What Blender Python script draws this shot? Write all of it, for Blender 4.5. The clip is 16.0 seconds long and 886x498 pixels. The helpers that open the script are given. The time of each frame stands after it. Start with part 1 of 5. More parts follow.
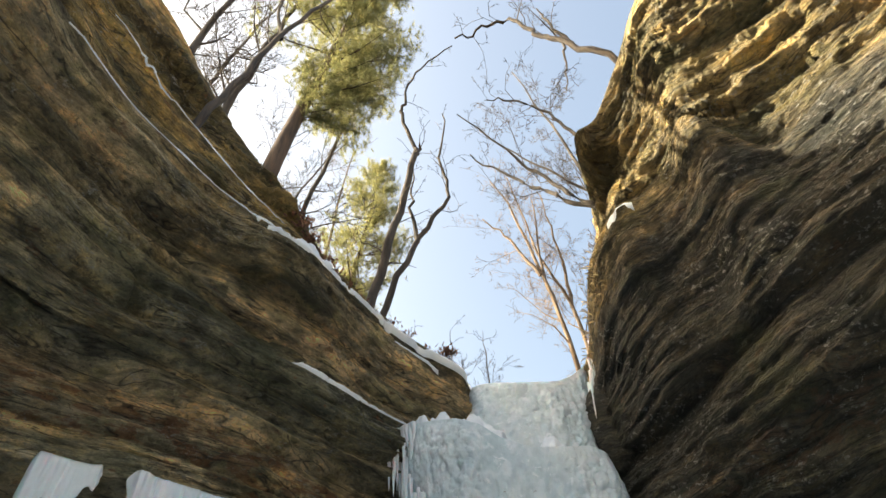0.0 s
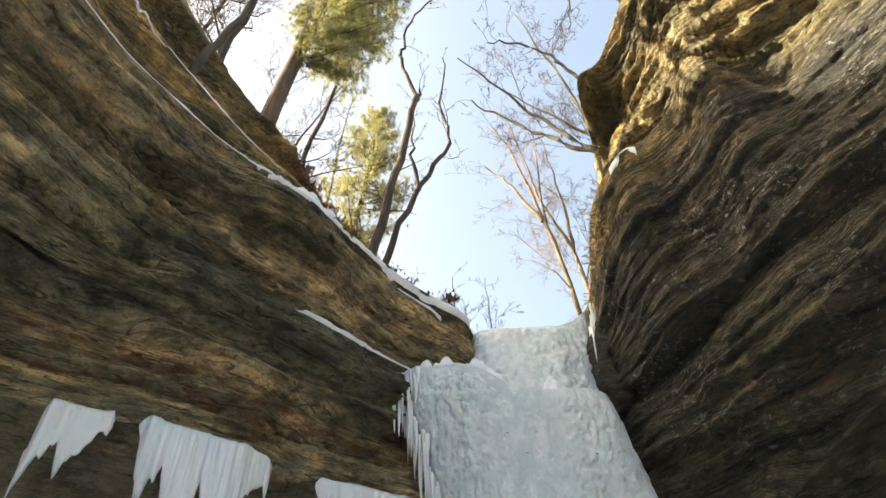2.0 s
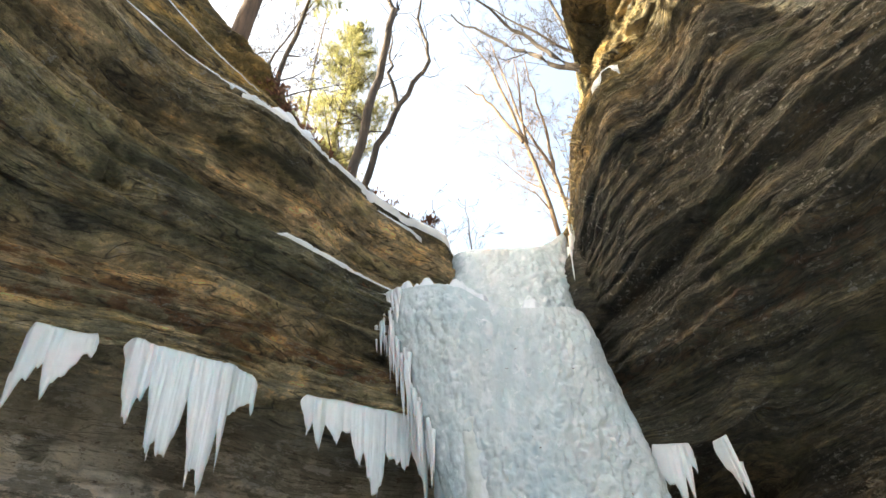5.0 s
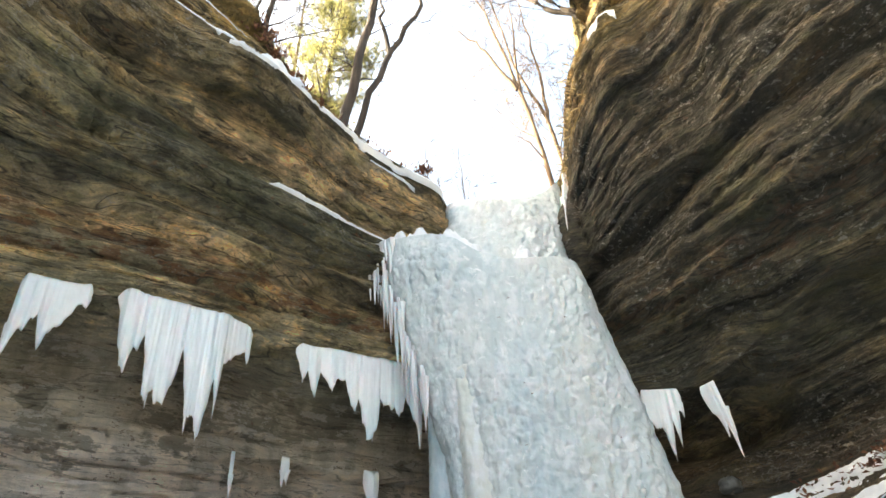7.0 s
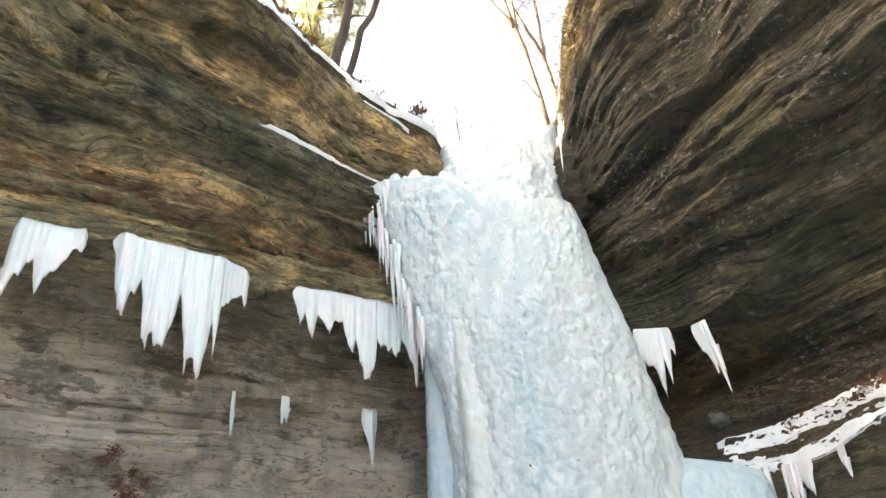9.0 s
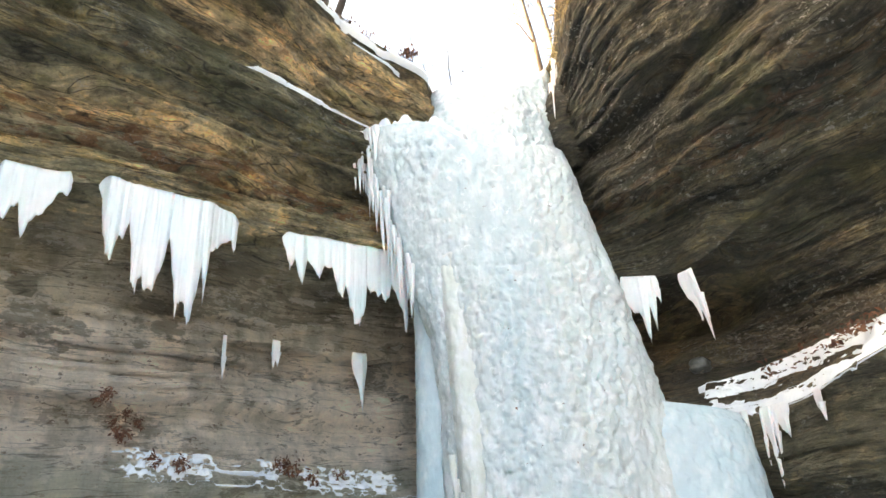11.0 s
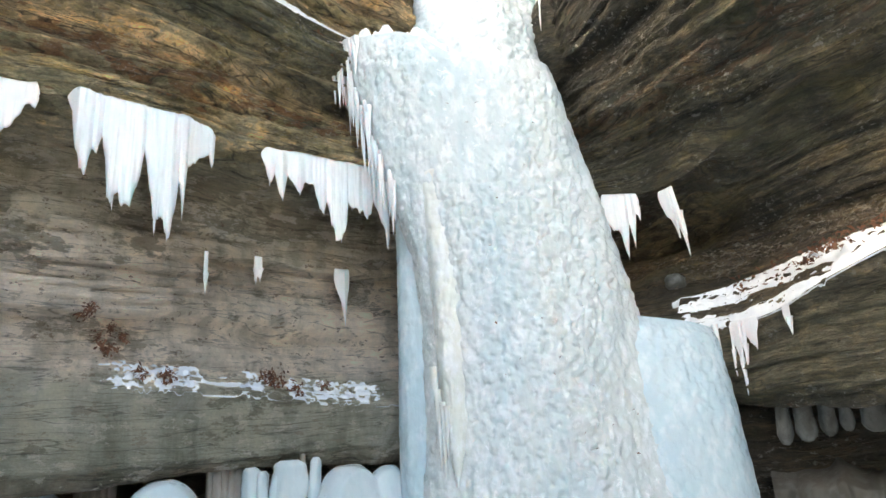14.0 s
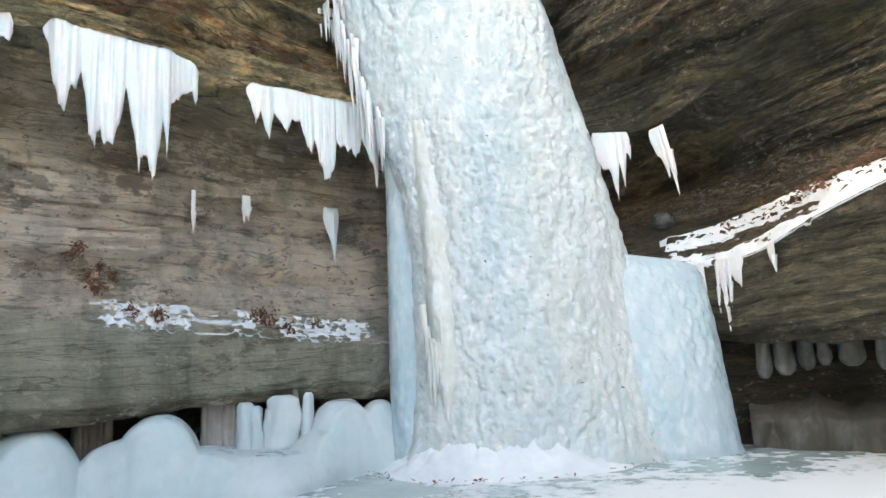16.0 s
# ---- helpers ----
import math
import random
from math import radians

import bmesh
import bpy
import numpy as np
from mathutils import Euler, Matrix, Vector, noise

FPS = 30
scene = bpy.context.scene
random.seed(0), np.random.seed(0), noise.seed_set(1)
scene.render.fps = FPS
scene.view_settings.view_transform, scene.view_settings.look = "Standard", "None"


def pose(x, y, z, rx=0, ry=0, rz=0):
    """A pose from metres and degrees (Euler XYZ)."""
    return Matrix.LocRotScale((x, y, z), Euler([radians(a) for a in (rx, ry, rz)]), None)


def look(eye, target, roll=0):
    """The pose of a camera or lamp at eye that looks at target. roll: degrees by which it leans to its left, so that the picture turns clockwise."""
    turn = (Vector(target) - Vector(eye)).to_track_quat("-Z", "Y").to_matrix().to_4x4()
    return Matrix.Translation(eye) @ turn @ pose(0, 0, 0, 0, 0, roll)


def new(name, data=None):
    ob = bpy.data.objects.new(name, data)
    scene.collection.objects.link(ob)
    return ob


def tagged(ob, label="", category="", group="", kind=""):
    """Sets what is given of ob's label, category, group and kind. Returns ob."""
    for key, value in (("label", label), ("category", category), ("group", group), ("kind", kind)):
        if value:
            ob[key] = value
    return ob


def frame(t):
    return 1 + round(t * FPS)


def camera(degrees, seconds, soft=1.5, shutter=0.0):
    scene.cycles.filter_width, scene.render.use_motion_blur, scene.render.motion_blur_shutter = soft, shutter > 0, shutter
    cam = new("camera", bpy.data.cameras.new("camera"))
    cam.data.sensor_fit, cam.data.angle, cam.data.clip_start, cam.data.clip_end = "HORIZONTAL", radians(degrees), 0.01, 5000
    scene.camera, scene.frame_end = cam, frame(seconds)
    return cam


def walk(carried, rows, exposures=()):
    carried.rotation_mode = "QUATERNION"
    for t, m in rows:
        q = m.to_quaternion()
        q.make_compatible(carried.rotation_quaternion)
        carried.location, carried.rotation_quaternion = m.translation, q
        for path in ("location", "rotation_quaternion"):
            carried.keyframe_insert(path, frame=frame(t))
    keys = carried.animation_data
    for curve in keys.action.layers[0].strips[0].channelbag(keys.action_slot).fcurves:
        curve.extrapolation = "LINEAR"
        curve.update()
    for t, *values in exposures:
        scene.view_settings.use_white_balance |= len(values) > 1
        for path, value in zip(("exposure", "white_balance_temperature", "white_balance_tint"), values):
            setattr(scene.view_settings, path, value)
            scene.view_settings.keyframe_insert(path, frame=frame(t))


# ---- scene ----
# ---------------------------------------------------------------- camera
cam = camera(69.0, 16.0)
PATH = [
    (0.0, pose(0.0, 0.0, 1.6, 138.00, 0.00, -0.00)),
    (0.5, pose(0.0, 0.0, 1.6, 136.84, -0.01, 0.11)),
    (1.0, pose(0.0, 0.0, 1.6, 135.56, 0.01, 0.34)),
    (1.5, pose(0.0, 0.0, 1.6, 134.35, 0.16, 0.47)),
    (2.0, pose(0.0, 0.0, 1.6, 133.32, 0.32, 0.56)),
    (2.5, pose(0.0, 0.0, 1.6, 132.31, 0.49, 0.58)),
    (3.0, pose(0.0, 0.0, 1.6, 131.26, 0.75, 0.58)),
    (3.5, pose(0.0, 0.0, 1.6, 129.87, 0.87, 0.27)),
    (4.0, pose(0.0, 0.0, 1.6, 128.55, 1.16, -0.08)),
    (6.5, pose(0.0, 0.0, 1.6, 123.18, 2.04, -0.97)),
    (7.0, pose(0.0, 0.0, 1.6, 121.89, 2.12, -1.03)),
    (7.5, pose(0.0, 0.0, 1.6, 120.48, 2.46, -0.96)),
    (8.0, pose(0.0, 0.0, 1.6, 119.28, 2.70, -0.93)),
    (8.5, pose(0.0, 0.0, 1.6, 118.05, 2.64, -1.04)),
    (9.0, pose(0.0, 0.0, 1.6, 116.75, 2.63, -1.23)),
    (11.5, pose(0.0, 0.0, 1.6, 110.80, 2.54, -2.62)),
    (12.0, pose(0.0, 0.0, 1.6, 109.59, 2.52, -3.03)),
    (12.5, pose(0.0, 0.0, 1.6, 108.39, 2.49, -3.34)),
    (13.0, pose(0.0, 0.0, 1.6, 107.09, 2.49, -3.58)),
    (13.5, pose(0.0, 0.0, 1.6, 105.86, 2.44, -3.73)),
    (14.0, pose(0.0, 0.0, 1.6, 104.54, 2.83, -3.87)),
    (14.5, pose(0.0, 0.0, 1.6, 103.00, 2.99, -4.08)),
    (15.0, pose(0.0, 0.0, 1.6, 101.50, 3.00, -4.36)),
    (15.5, pose(0.0, 0.0, 1.6, 100.18, 3.02, -4.60)),
    (16.0, pose(0.0, 0.0, 1.6, 99.08, 3.02, -4.79)),
]
EXPOSURE = [(0.0, 2.03, 6900, 3), (3.5, 2.48, 6950, 4), (7.0, 3.02, 6950, 4), (9.0, 3.35, 7000, 5), (12.5, 3.50, 6950, 5), (16.0, 3.48, 6800, 5)]
walk(cam, PATH, EXPOSURE)

# ---------------------------------------------------------------- light
SUN_DIR = Vector((-0.92, 0.06, 0.405)).normalized()
sky_world = bpy.data.worlds.new("sky")
scene.world = sky_world
sky_world.use_nodes = True
wn = sky_world.node_tree.nodes
wl = sky_world.node_tree.links
sky = wn.new("ShaderNodeTexSky")
sky.sky_type = "NISHITA"
sky.sun_disc = False
sky.sun_elevation = math.asin(SUN_DIR.z)
sky.sun_rotation = math.atan2(SUN_DIR.x, SUN_DIR.y)
sky.air_density = 1.0
sky.dust_density = 10.0
sky.ozone_density = 0.1
wn["Background"].inputs["Strength"].default_value = 0.15
wl.new(sky.outputs[0], wn["Background"].inputs["Color"])
sun = new("sun", bpy.data.lights.new("sun", "SUN"))
sun.data.energy = 4.5
sun.data.angle = radians(0.5)
sun.data.color = (1.0, 0.92, 0.78)
sun.matrix_world = look(SUN_DIR * 60, (0, 0, 0))


# ---------------------------------------------------------------- noise
def hashed(i, j, k, seed):
    h = (i * 73856093) ^ (j * 19349663) ^ (k * 83492791) ^ (seed * 2654435)
    h = (h ^ (h >> 13)) * 1274126177
    h = (h ^ (h >> 16)) & 0xFFFFFF
    return h / float(0xFFFFFF)


def vnoise(x, y, z, seed=0):
    """Smooth value noise in 0..1 over arrays."""
    x, y, z = np.broadcast_arrays(np.asarray(x, float), np.asarray(y, float), np.asarray(z, float))
    i, j, k = (np.floor(a).astype(np.int64) for a in (x, y, z))
    u, v, w = x - i, y - j, z - k
    u, v, w = (a * a * (3 - 2 * a) for a in (u, v, w))
    out = 0.0
    for di in (0, 1):
        for dj in (0, 1):
            for dk in (0, 1):
                out = out + hashed(i + di, j + dj, k + dk, seed) * (u if di else 1 - u) * (v if dj else 1 - v) * (w if dk else 1 - w)
    return out


def fbm(x, y, z, octaves=4, seed=0):
    total, amp, norm = 0.0, 1.0, 0.0
    for o in range(octaves):
        f = 2.0 ** o
        total = total + amp * vnoise(x * f, y * f, z * f, seed + o * 17)
        norm += amp
        amp *= 0.5
    return total / norm


# ---------------------------------------------------------------- materials
class Graph:
    """Small helper to lay out a node material."""

    def __init__(self, name, rough=0.85):
        self.mat = bpy.data.materials.new(name)
        self.mat.use_nodes = True
        self.n, self.l = self.mat.node_tree.nodes, self.mat.node_tree.links
        self.bsdf = self.n["Principled BSDF"]
        self.bsdf.inputs["Roughness"].default_value = rough
        self.pos = self.n.new("ShaderNodeTexCoord").outputs["Object"]

    def scaled(self, vec, sx, sy, sz):
        m = self.n.new("ShaderNodeMapping")
        m.inputs["Scale"].default_value = (sx, sy, sz)
        self.l.new(vec, m.inputs["Vector"])
        return m.outputs[0]

    def noise(self, vec, scale=1.0, detail=4.0, rough=0.55, warp=0.0):
        t = self.n.new("ShaderNodeTexNoise")
        t.inputs["Scale"].default_value = scale
        t.inputs["Detail"].default_value = detail
        t.inputs["Roughness"].default_value = rough
        t.inputs["Distortion"].default_value = warp
        self.l.new(vec, t.inputs["Vector"])
        return t.outputs["Fac"]

    def math(self, op, a, b=0.0, c=0.0, clamp=False):
        m = self.n.new("ShaderNodeMath")
        m.operation, m.use_clamp = op, clamp
        for k, v in enumerate((a, b, c)):
            if isinstance(v, (int, float)):
                m.inputs[k].default_value = v
            else:
                self.l.new(v, m.inputs[k])
        return m.outputs[0]

    def span(self, v, lo, hi, out_lo=0.0, out_hi=1.0):
        r = self.n.new("ShaderNodeMapRange")
        for k, val in zip((1, 2, 3, 4), (lo, hi, out_lo, out_hi)):
            r.inputs[k].default_value = val
        self.l.new(v, r.inputs[0])
        return r.outputs[0]

    def ramp(self, v, stops):
        r = self.n.new("ShaderNodeValToRGB")
        e = r.color_ramp.elements
        while len(e) < len(stops):
            e.new(0.5)
        for el, (p, c) in zip(e, stops):
            el.position, el.color = p, (*c, 1)
        self.l.new(v, r.inputs[0])
        return r.outputs[0]

    def mix(self, fac, a, b, kind="MIX"):
        m = self.n.new("ShaderNodeMix")
        m.data_type, m.blend_type = "RGBA", kind
        for sock, v in ((m.inputs[0], fac), (m.inputs[6], a), (m.inputs[7], b)):
            if isinstance(v, (int, float)):
                sock.default_value = v
            elif isinstance(v, tuple):
                sock.default_value = (*v, 1)
            else:
                self.l.new(v, sock)
        return m.outputs[2]

    def xyz(self, vec):
        s = self.n.new("ShaderNodeSeparateXYZ")
        self.l.new(vec, s.inputs[0])
        return s.outputs

    def join(self, x, y, z):
        c = self.n.new("ShaderNodeCombineXYZ")
        for s, v in zip(c.inputs, (x, y, z)):
            if isinstance(v, (int, float)):
                s.default_value = v
            else:
                self.l.new(v, s)
        return c.outputs[0]

    def finish(self, color, height=None, strength=0.5, distance=0.05, rough=None):
        self.l.new(color, self.bsdf.inputs["Base Color"])
        if rough is not None:
            self.l.new(rough, self.bsdf.inputs["Roughness"])
        if height is not None:
            bp = self.n.new("ShaderNodeBump")
            bp.inputs["Strength"].default_value = strength
            bp.inputs["Distance"].default_value = distance
            self.l.new(height, bp.inputs["Height"])
            self.l.new(bp.outputs[0], self.bsdf.inputs["Normal"])
        return self.mat


def sandstone(name, beds, top, clean, tinting=0.9, lichen=0.0, gain=1.0):
    """Bedded sandstone: beds are (height, colour) up to the height top, some tinted for sun or shade; thin laminae,
    spalled patches, stains, rust and salt over them.
    """
    g = Graph(name, 0.88)
    x, y, z = g.xyz(g.pos)
    wide = g.noise(g.pos, 0.28, 3.0)
    warp = g.math("MULTIPLY_ADD", wide, 0.8, -0.4)
    small = g.math("MULTIPLY_ADD", g.noise(g.pos, 1.6, 3.0), 0.05, -0.025)
    laid = g.n.new("ShaderNodeAttribute")
    laid.attribute_name = "bed"
    zz = g.math("ADD", laid.outputs["Fac"], small)
    ragged = g.math("MULTIPLY_ADD", g.noise(g.pos, 2.2, 6.0, 0.65), 0.4, -0.2)
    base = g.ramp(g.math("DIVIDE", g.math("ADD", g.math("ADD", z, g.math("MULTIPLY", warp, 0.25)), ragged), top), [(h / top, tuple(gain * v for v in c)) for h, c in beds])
    flat = g.join(g.math("MULTIPLY", x, 0.4), g.math("MULTIPLY", y, 0.4), zz)
    band = g.noise(g.scaled(flat, 1.0, 1.0, 3.2), 1.0, 6.0, 0.62)
    thin = g.noise(g.scaled(flat, 3.4, 3.4, 12.0 if lichen else 19.0), 1.0, 6.0, 0.68)
    hair = g.noise(g.scaled(flat, 14, 14, 46.0), 1.0, 4.0, 0.65)
    blot = g.noise(g.scaled(g.pos, 0.8, 0.8, 1.7), 1.0, 8.0, 0.68, 0.3)
    patch = g.noise(g.scaled(g.pos, 2.0, 2.0, 4.6), 1.0, 8.0, 0.72, 0.3)
    grain = g.noise(g.pos, 34.0, 4.0, 0.65)
    speck = g.noise(g.scaled(g.pos, 1, 1, 1.8), 9.0, 6.0, 0.75, 0.4)
    drip = g.noise(g.scaled(g.pos, 2.6, 2.6, 0.22), 1.0, 5.0, 0.6)
    bare = g.span(z, clean[0], clean[1], clean[2], 1.0)
    col = g.mix(g.math("MULTIPLY_ADD", bare, 0.8, 0.2), base, g.ramp(band, [(0.34, (0.55, 0.56, 0.54)), (0.5, (1.0, 1.0, 1.0)), (0.66, (1.35, 1.28, 1.15))]), "MULTIPLY")
    # every bed has its own tint
    at = g.n.new("ShaderNodeAttribute")
    at.attribute_name = "tone"
    tint = g.ramp(at.outputs["Fac"], [(0.34, (0.58, 0.60, 0.54)), (0.44, (0.92, 0.93, 0.86)), (0.54, (1.25, 1.22, 1.14)), (0.64, (1.85, 1.7, 1.48))])
    col = g.mix(g.math("MULTIPLY", bare, tinting), col, tint, "MULTIPLY")
    # laminae, coarse and hair-fine
    col = g.mix(g.math("MULTIPLY_ADD", bare, 0.5, 0.25), col, g.ramp(thin, [(0.38, (0.30, 0.295, 0.28)), (0.46, (0.92, 0.92, 0.92)), (0.56, (1.1, 1.08, 1.05)), (0.65, (1.75, 1.66, 1.52))]), "MULTIPLY")
    col = g.mix(g.math("MULTIPLY_ADD", bare, 0.25, 0.12), col, g.ramp(hair, [(0.36, (0.5, 0.5, 0.48)), (0.5, (1, 1, 1)), (0.66, (1.45, 1.42, 1.35))]), "MULTIPLY")
    # spalled patches with sharp rims
    spall = g.noise(g.scaled(flat, 3.4, 3.4, 3.0), 1.0, 6.0, 0.66, 0.25)
    fresh = g.span(spall, 0.555, 0.57)
    old = g.span(spall, 0.45, 0.435)
    col = g.mix(g.math("MULTIPLY", fresh, 0.55), col, g.mix(1.0, col, (1.55, 1.40, 1.18), "MULTIPLY"))
    col = g.mix(g.math("MULTIPLY", old, g.math("MULTIPLY_ADD", bare, 0.45, 0.1)), col, g.mix(1.0, col, (0.62, 0.66, 0.60), "MULTIPLY"))
    col = g.mix(g.math("MULTIPLY_ADD", bare, 0.35, 0.3), col, g.ramp(patch, [(0.39, (0.40, 0.395, 0.38)), (0.5, (1, 1, 1)), (0.61, (1.6, 1.53, 1.4))]), "MULTIPLY")
    stain = g.math("MULTIPLY", g.math("MULTIPLY", g.span(blot, 0.52, 0.60), 0.6), bare)
    col = g.mix(stain, col, (0.042, 0.040, 0.028))
    col = g.mix(g.math("MULTIPLY", g.math("MULTIPLY", g.span(drip, 0.54, 0.66), 0.4), bare), col, (0.055, 0.053, 0.038))
    moss = g.noise(g.scaled(g.pos, 0.5, 0.5, 1.0), 1.3, 5.0, 0.65)
    col = g.mix(g.math("MULTIPLY", g.math("MULTIPLY", g.span(moss, 0.54, 0.64), 0.5), bare), col, (0.085, 0.088, 0.036))
    rust = g.noise(g.scaled(flat, 4.0, 4.0, 5.0), 1.7, 6.0, 0.68)
    rust_bed = g.math("MULTIPLY", g.span(z, 5.75, 6.0), g.span(z, 6.55, 6.3))
    rust = g.math("ADD", rust, g.math("MULTIPLY", rust_bed, 0.13))
    col = g.mix(g.math("MULTIPLY", g.span(rust, 0.62, 0.67), 0.6 if lichen else 0.2), col, (0.24, 0.095, 0.035))
    ochre = g.noise(g.scaled(flat, 2.2, 2.2, 2.6), 1.3, 7.0, 0.68, 0.3)
    col = g.mix(g.math("MULTIPLY", g.math("MULTIPLY", g.span(ochre, 0.55, 0.60), 0.4), g.span(z, 4.4, 5.2)), col, g.mix(1.0, col, (1.5, 1.28, 0.85), "MULTIPLY"))
    col = g.mix(g.math("MULTIPLY", g.math("MULTIPLY", g.span(ochre, 0.46, 0.40), 0.6), bare), col, g.mix(1.0, col, (0.78, 0.84, 0.68), "MULTIPLY"))
    # salt and lichen freckles, in colonies
    pale = g.math("MULTIPLY", g.span(speck, 0.57, 0.61), g.span(moss, 0.53, 0.44))
    col = g.mix(g.math("MULTIPLY", pale, 0.6), col, (0.42, 0.40, 0.36))
    col = g.mix(g.math("MULTIPLY", g.math("MULTIPLY", g.span(speck, 0.44, 0.38), 0.55), bare), col, (0.03, 0.028, 0.022))
    col = g.mix(0.28, col, g.ramp(grain, [(0.3, (0.5, 0.5, 0.5)), (0.7, (1.45, 1.45, 1.45))]), "MULTIPLY")
    seam = g.noise(g.scaled(flat, 1.4, 1.4, 8.0), 1.0, 2.5, 0.55)
    line = g.span(g.math("ABSOLUTE", g.math("SUBTRACT", seam, 0.5)), 0.0, 0.018, 1.0, 0.0)
    line = g.math("MULTIPLY", line, g.span(patch, 0.40, 0.50))
    if lichen:
        # the sheltered foot of the wall: bare pale stone, whitened further for the weak light there, between a darker
        # roof band and an olive face, blotched and pitted
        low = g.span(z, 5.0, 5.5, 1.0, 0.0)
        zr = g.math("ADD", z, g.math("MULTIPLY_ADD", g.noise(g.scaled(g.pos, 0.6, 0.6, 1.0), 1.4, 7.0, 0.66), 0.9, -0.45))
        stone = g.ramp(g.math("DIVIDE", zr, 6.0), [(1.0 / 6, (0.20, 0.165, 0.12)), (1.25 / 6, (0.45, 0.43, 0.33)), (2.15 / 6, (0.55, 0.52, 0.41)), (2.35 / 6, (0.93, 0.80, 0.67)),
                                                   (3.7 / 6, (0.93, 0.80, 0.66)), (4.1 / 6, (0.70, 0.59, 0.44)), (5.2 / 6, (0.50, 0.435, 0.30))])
        soft = g.noise(g.scaled(g.pos, 2.4, 2.4, 0.5), 1.0, 5.0, 0.6)
        stone = g.mix(0.8, stone, g.ramp(soft, [(0.36, (0.55, 0.56, 0.52)), (0.5, (1, 1, 1)), (0.64, (1.25, 1.22, 1.17))]), "MULTIPLY")
        stone = g.mix(0.3, stone, g.ramp(thin, [(0.38, (0.50, 0.48, 0.44)), (0.5, (1, 1, 1)), (0.64, (1.2, 1.18, 1.15))]), "MULTIPLY")
        blotch = g.noise(g.scaled(g.pos, 0.8, 0.8, 1.6), 1.0, 10.0, 0.72)
        blotch = g.math("ADD", blotch, g.span(z, 3.2, 4.6, 0.0, 0.07))
        stone = g.mix(g.math("MULTIPLY", g.span(blotch, 0.57, 0.60), 0.7), stone, (0.22, 0.19, 0.13))
        pale_chip = g.noise(g.scaled(g.pos, 2.2, 2.2, 4.4), 1.0, 8.0, 0.72)
        stone = g.mix(g.math("MULTIPLY", g.span(pale_chip, 0.56, 0.58), 0.5), stone, (0.80, 0.71, 0.59))
        stone = g.mix(g.math("MULTIPLY", g.span(pale_chip, 0.41, 0.39), 0.6), stone, (0.34, 0.27, 0.19))
        pit = g.noise(g.scaled(g.pos, 1, 1, 1.6), 6.0, 7.0, 0.72)
        pit = g.math("MULTIPLY", g.span(pit, 0.60, 0.63), g.span(z, 2.0, 2.4))
        stone = g.mix(g.math("MULTIPLY", pit, 0.75), stone, (0.20, 0.12, 0.075))
        wash = g.noise(g.join(g.math("ADD", g.math("MULTIPLY", x, 2.2), g.math("MULTIPLY", z, -1.3)), g.math("MULTIPLY", y, 0.6), g.math("MULTIPLY", z, 0.2)), 1.0, 5.0, 0.6)
        wash = g.math("MULTIPLY", g.span(wash, 0.55, 0.66), g.span(z, 2.4, 2.0))
        stone = g.mix(g.math("MULTIPLY", wash, 0.5), stone, (0.62, 0.60, 0.52))
        stone = g.mix(0.25, stone, g.ramp(grain, [(0.3, (0.6, 0.6, 0.6)), (0.7, (1.3, 1.3, 1.3))]), "MULTIPLY")
        col = g.mix(low, col, stone)
    line = g.math("MULTIPLY", line, g.math("MULTIPLY_ADD", bare, 0.4, 0.5))
    col = g.mix(g.math("MULTIPLY", line, 0.95), col, (0.018, 0.016, 0.012))
    height = g.math("ADD", g.math("ADD", g.math("MULTIPLY", thin, 1.5), g.math("MULTIPLY", patch, 0.9)), g.math("ADD", g.math("MULTIPLY", speck, 0.6), g.math("MULTIPLY", hair, 0.55)))
    height = g.math("ADD", height, g.math("SUBTRACT", g.math("MULTIPLY", old, 0.18), g.math("MULTIPLY", fresh, 0.18)))
    height = g.math("ADD", height, g.math("MULTIPLY", grain, 0.12))
    return g.finish(col, height, 1.0, 0.16)


# the pale foot beds are lightened in colour to offset dim light under the overhang
ROCK_LEFT = sandstone("sandstone_pale_base", [
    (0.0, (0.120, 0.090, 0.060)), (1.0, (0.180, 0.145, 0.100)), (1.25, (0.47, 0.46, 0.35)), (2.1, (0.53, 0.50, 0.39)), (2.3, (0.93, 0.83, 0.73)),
    (3.85, (0.92, 0.82, 0.72)), (4.3, (0.62, 0.55, 0.43)), (5.3, (0.50, 0.45, 0.335)), (5.9, (0.40, 0.36, 0.25)), (6.3, (0.56, 0.44, 0.29)),
    (6.8, (0.34, 0.315, 0.225)), (7.5, (0.31, 0.285, 0.20)), (7.9, (0.602, 0.484, 0.323)), (8.7, (0.509, 0.417, 0.278)), (9.1, (0.216, 0.184, 0.138)),
    # golden upper beds carry the rim's sunlight in their colour
    (9.6, (0.461, 0.325, 0.136)), (12.0, (0.380, 0.271, 0.136)), (13.0, (0.163, 0.122, 0.082))], 13.5, (5.0, 5.6, 0.2), 0.95, 0.8, 0.88)
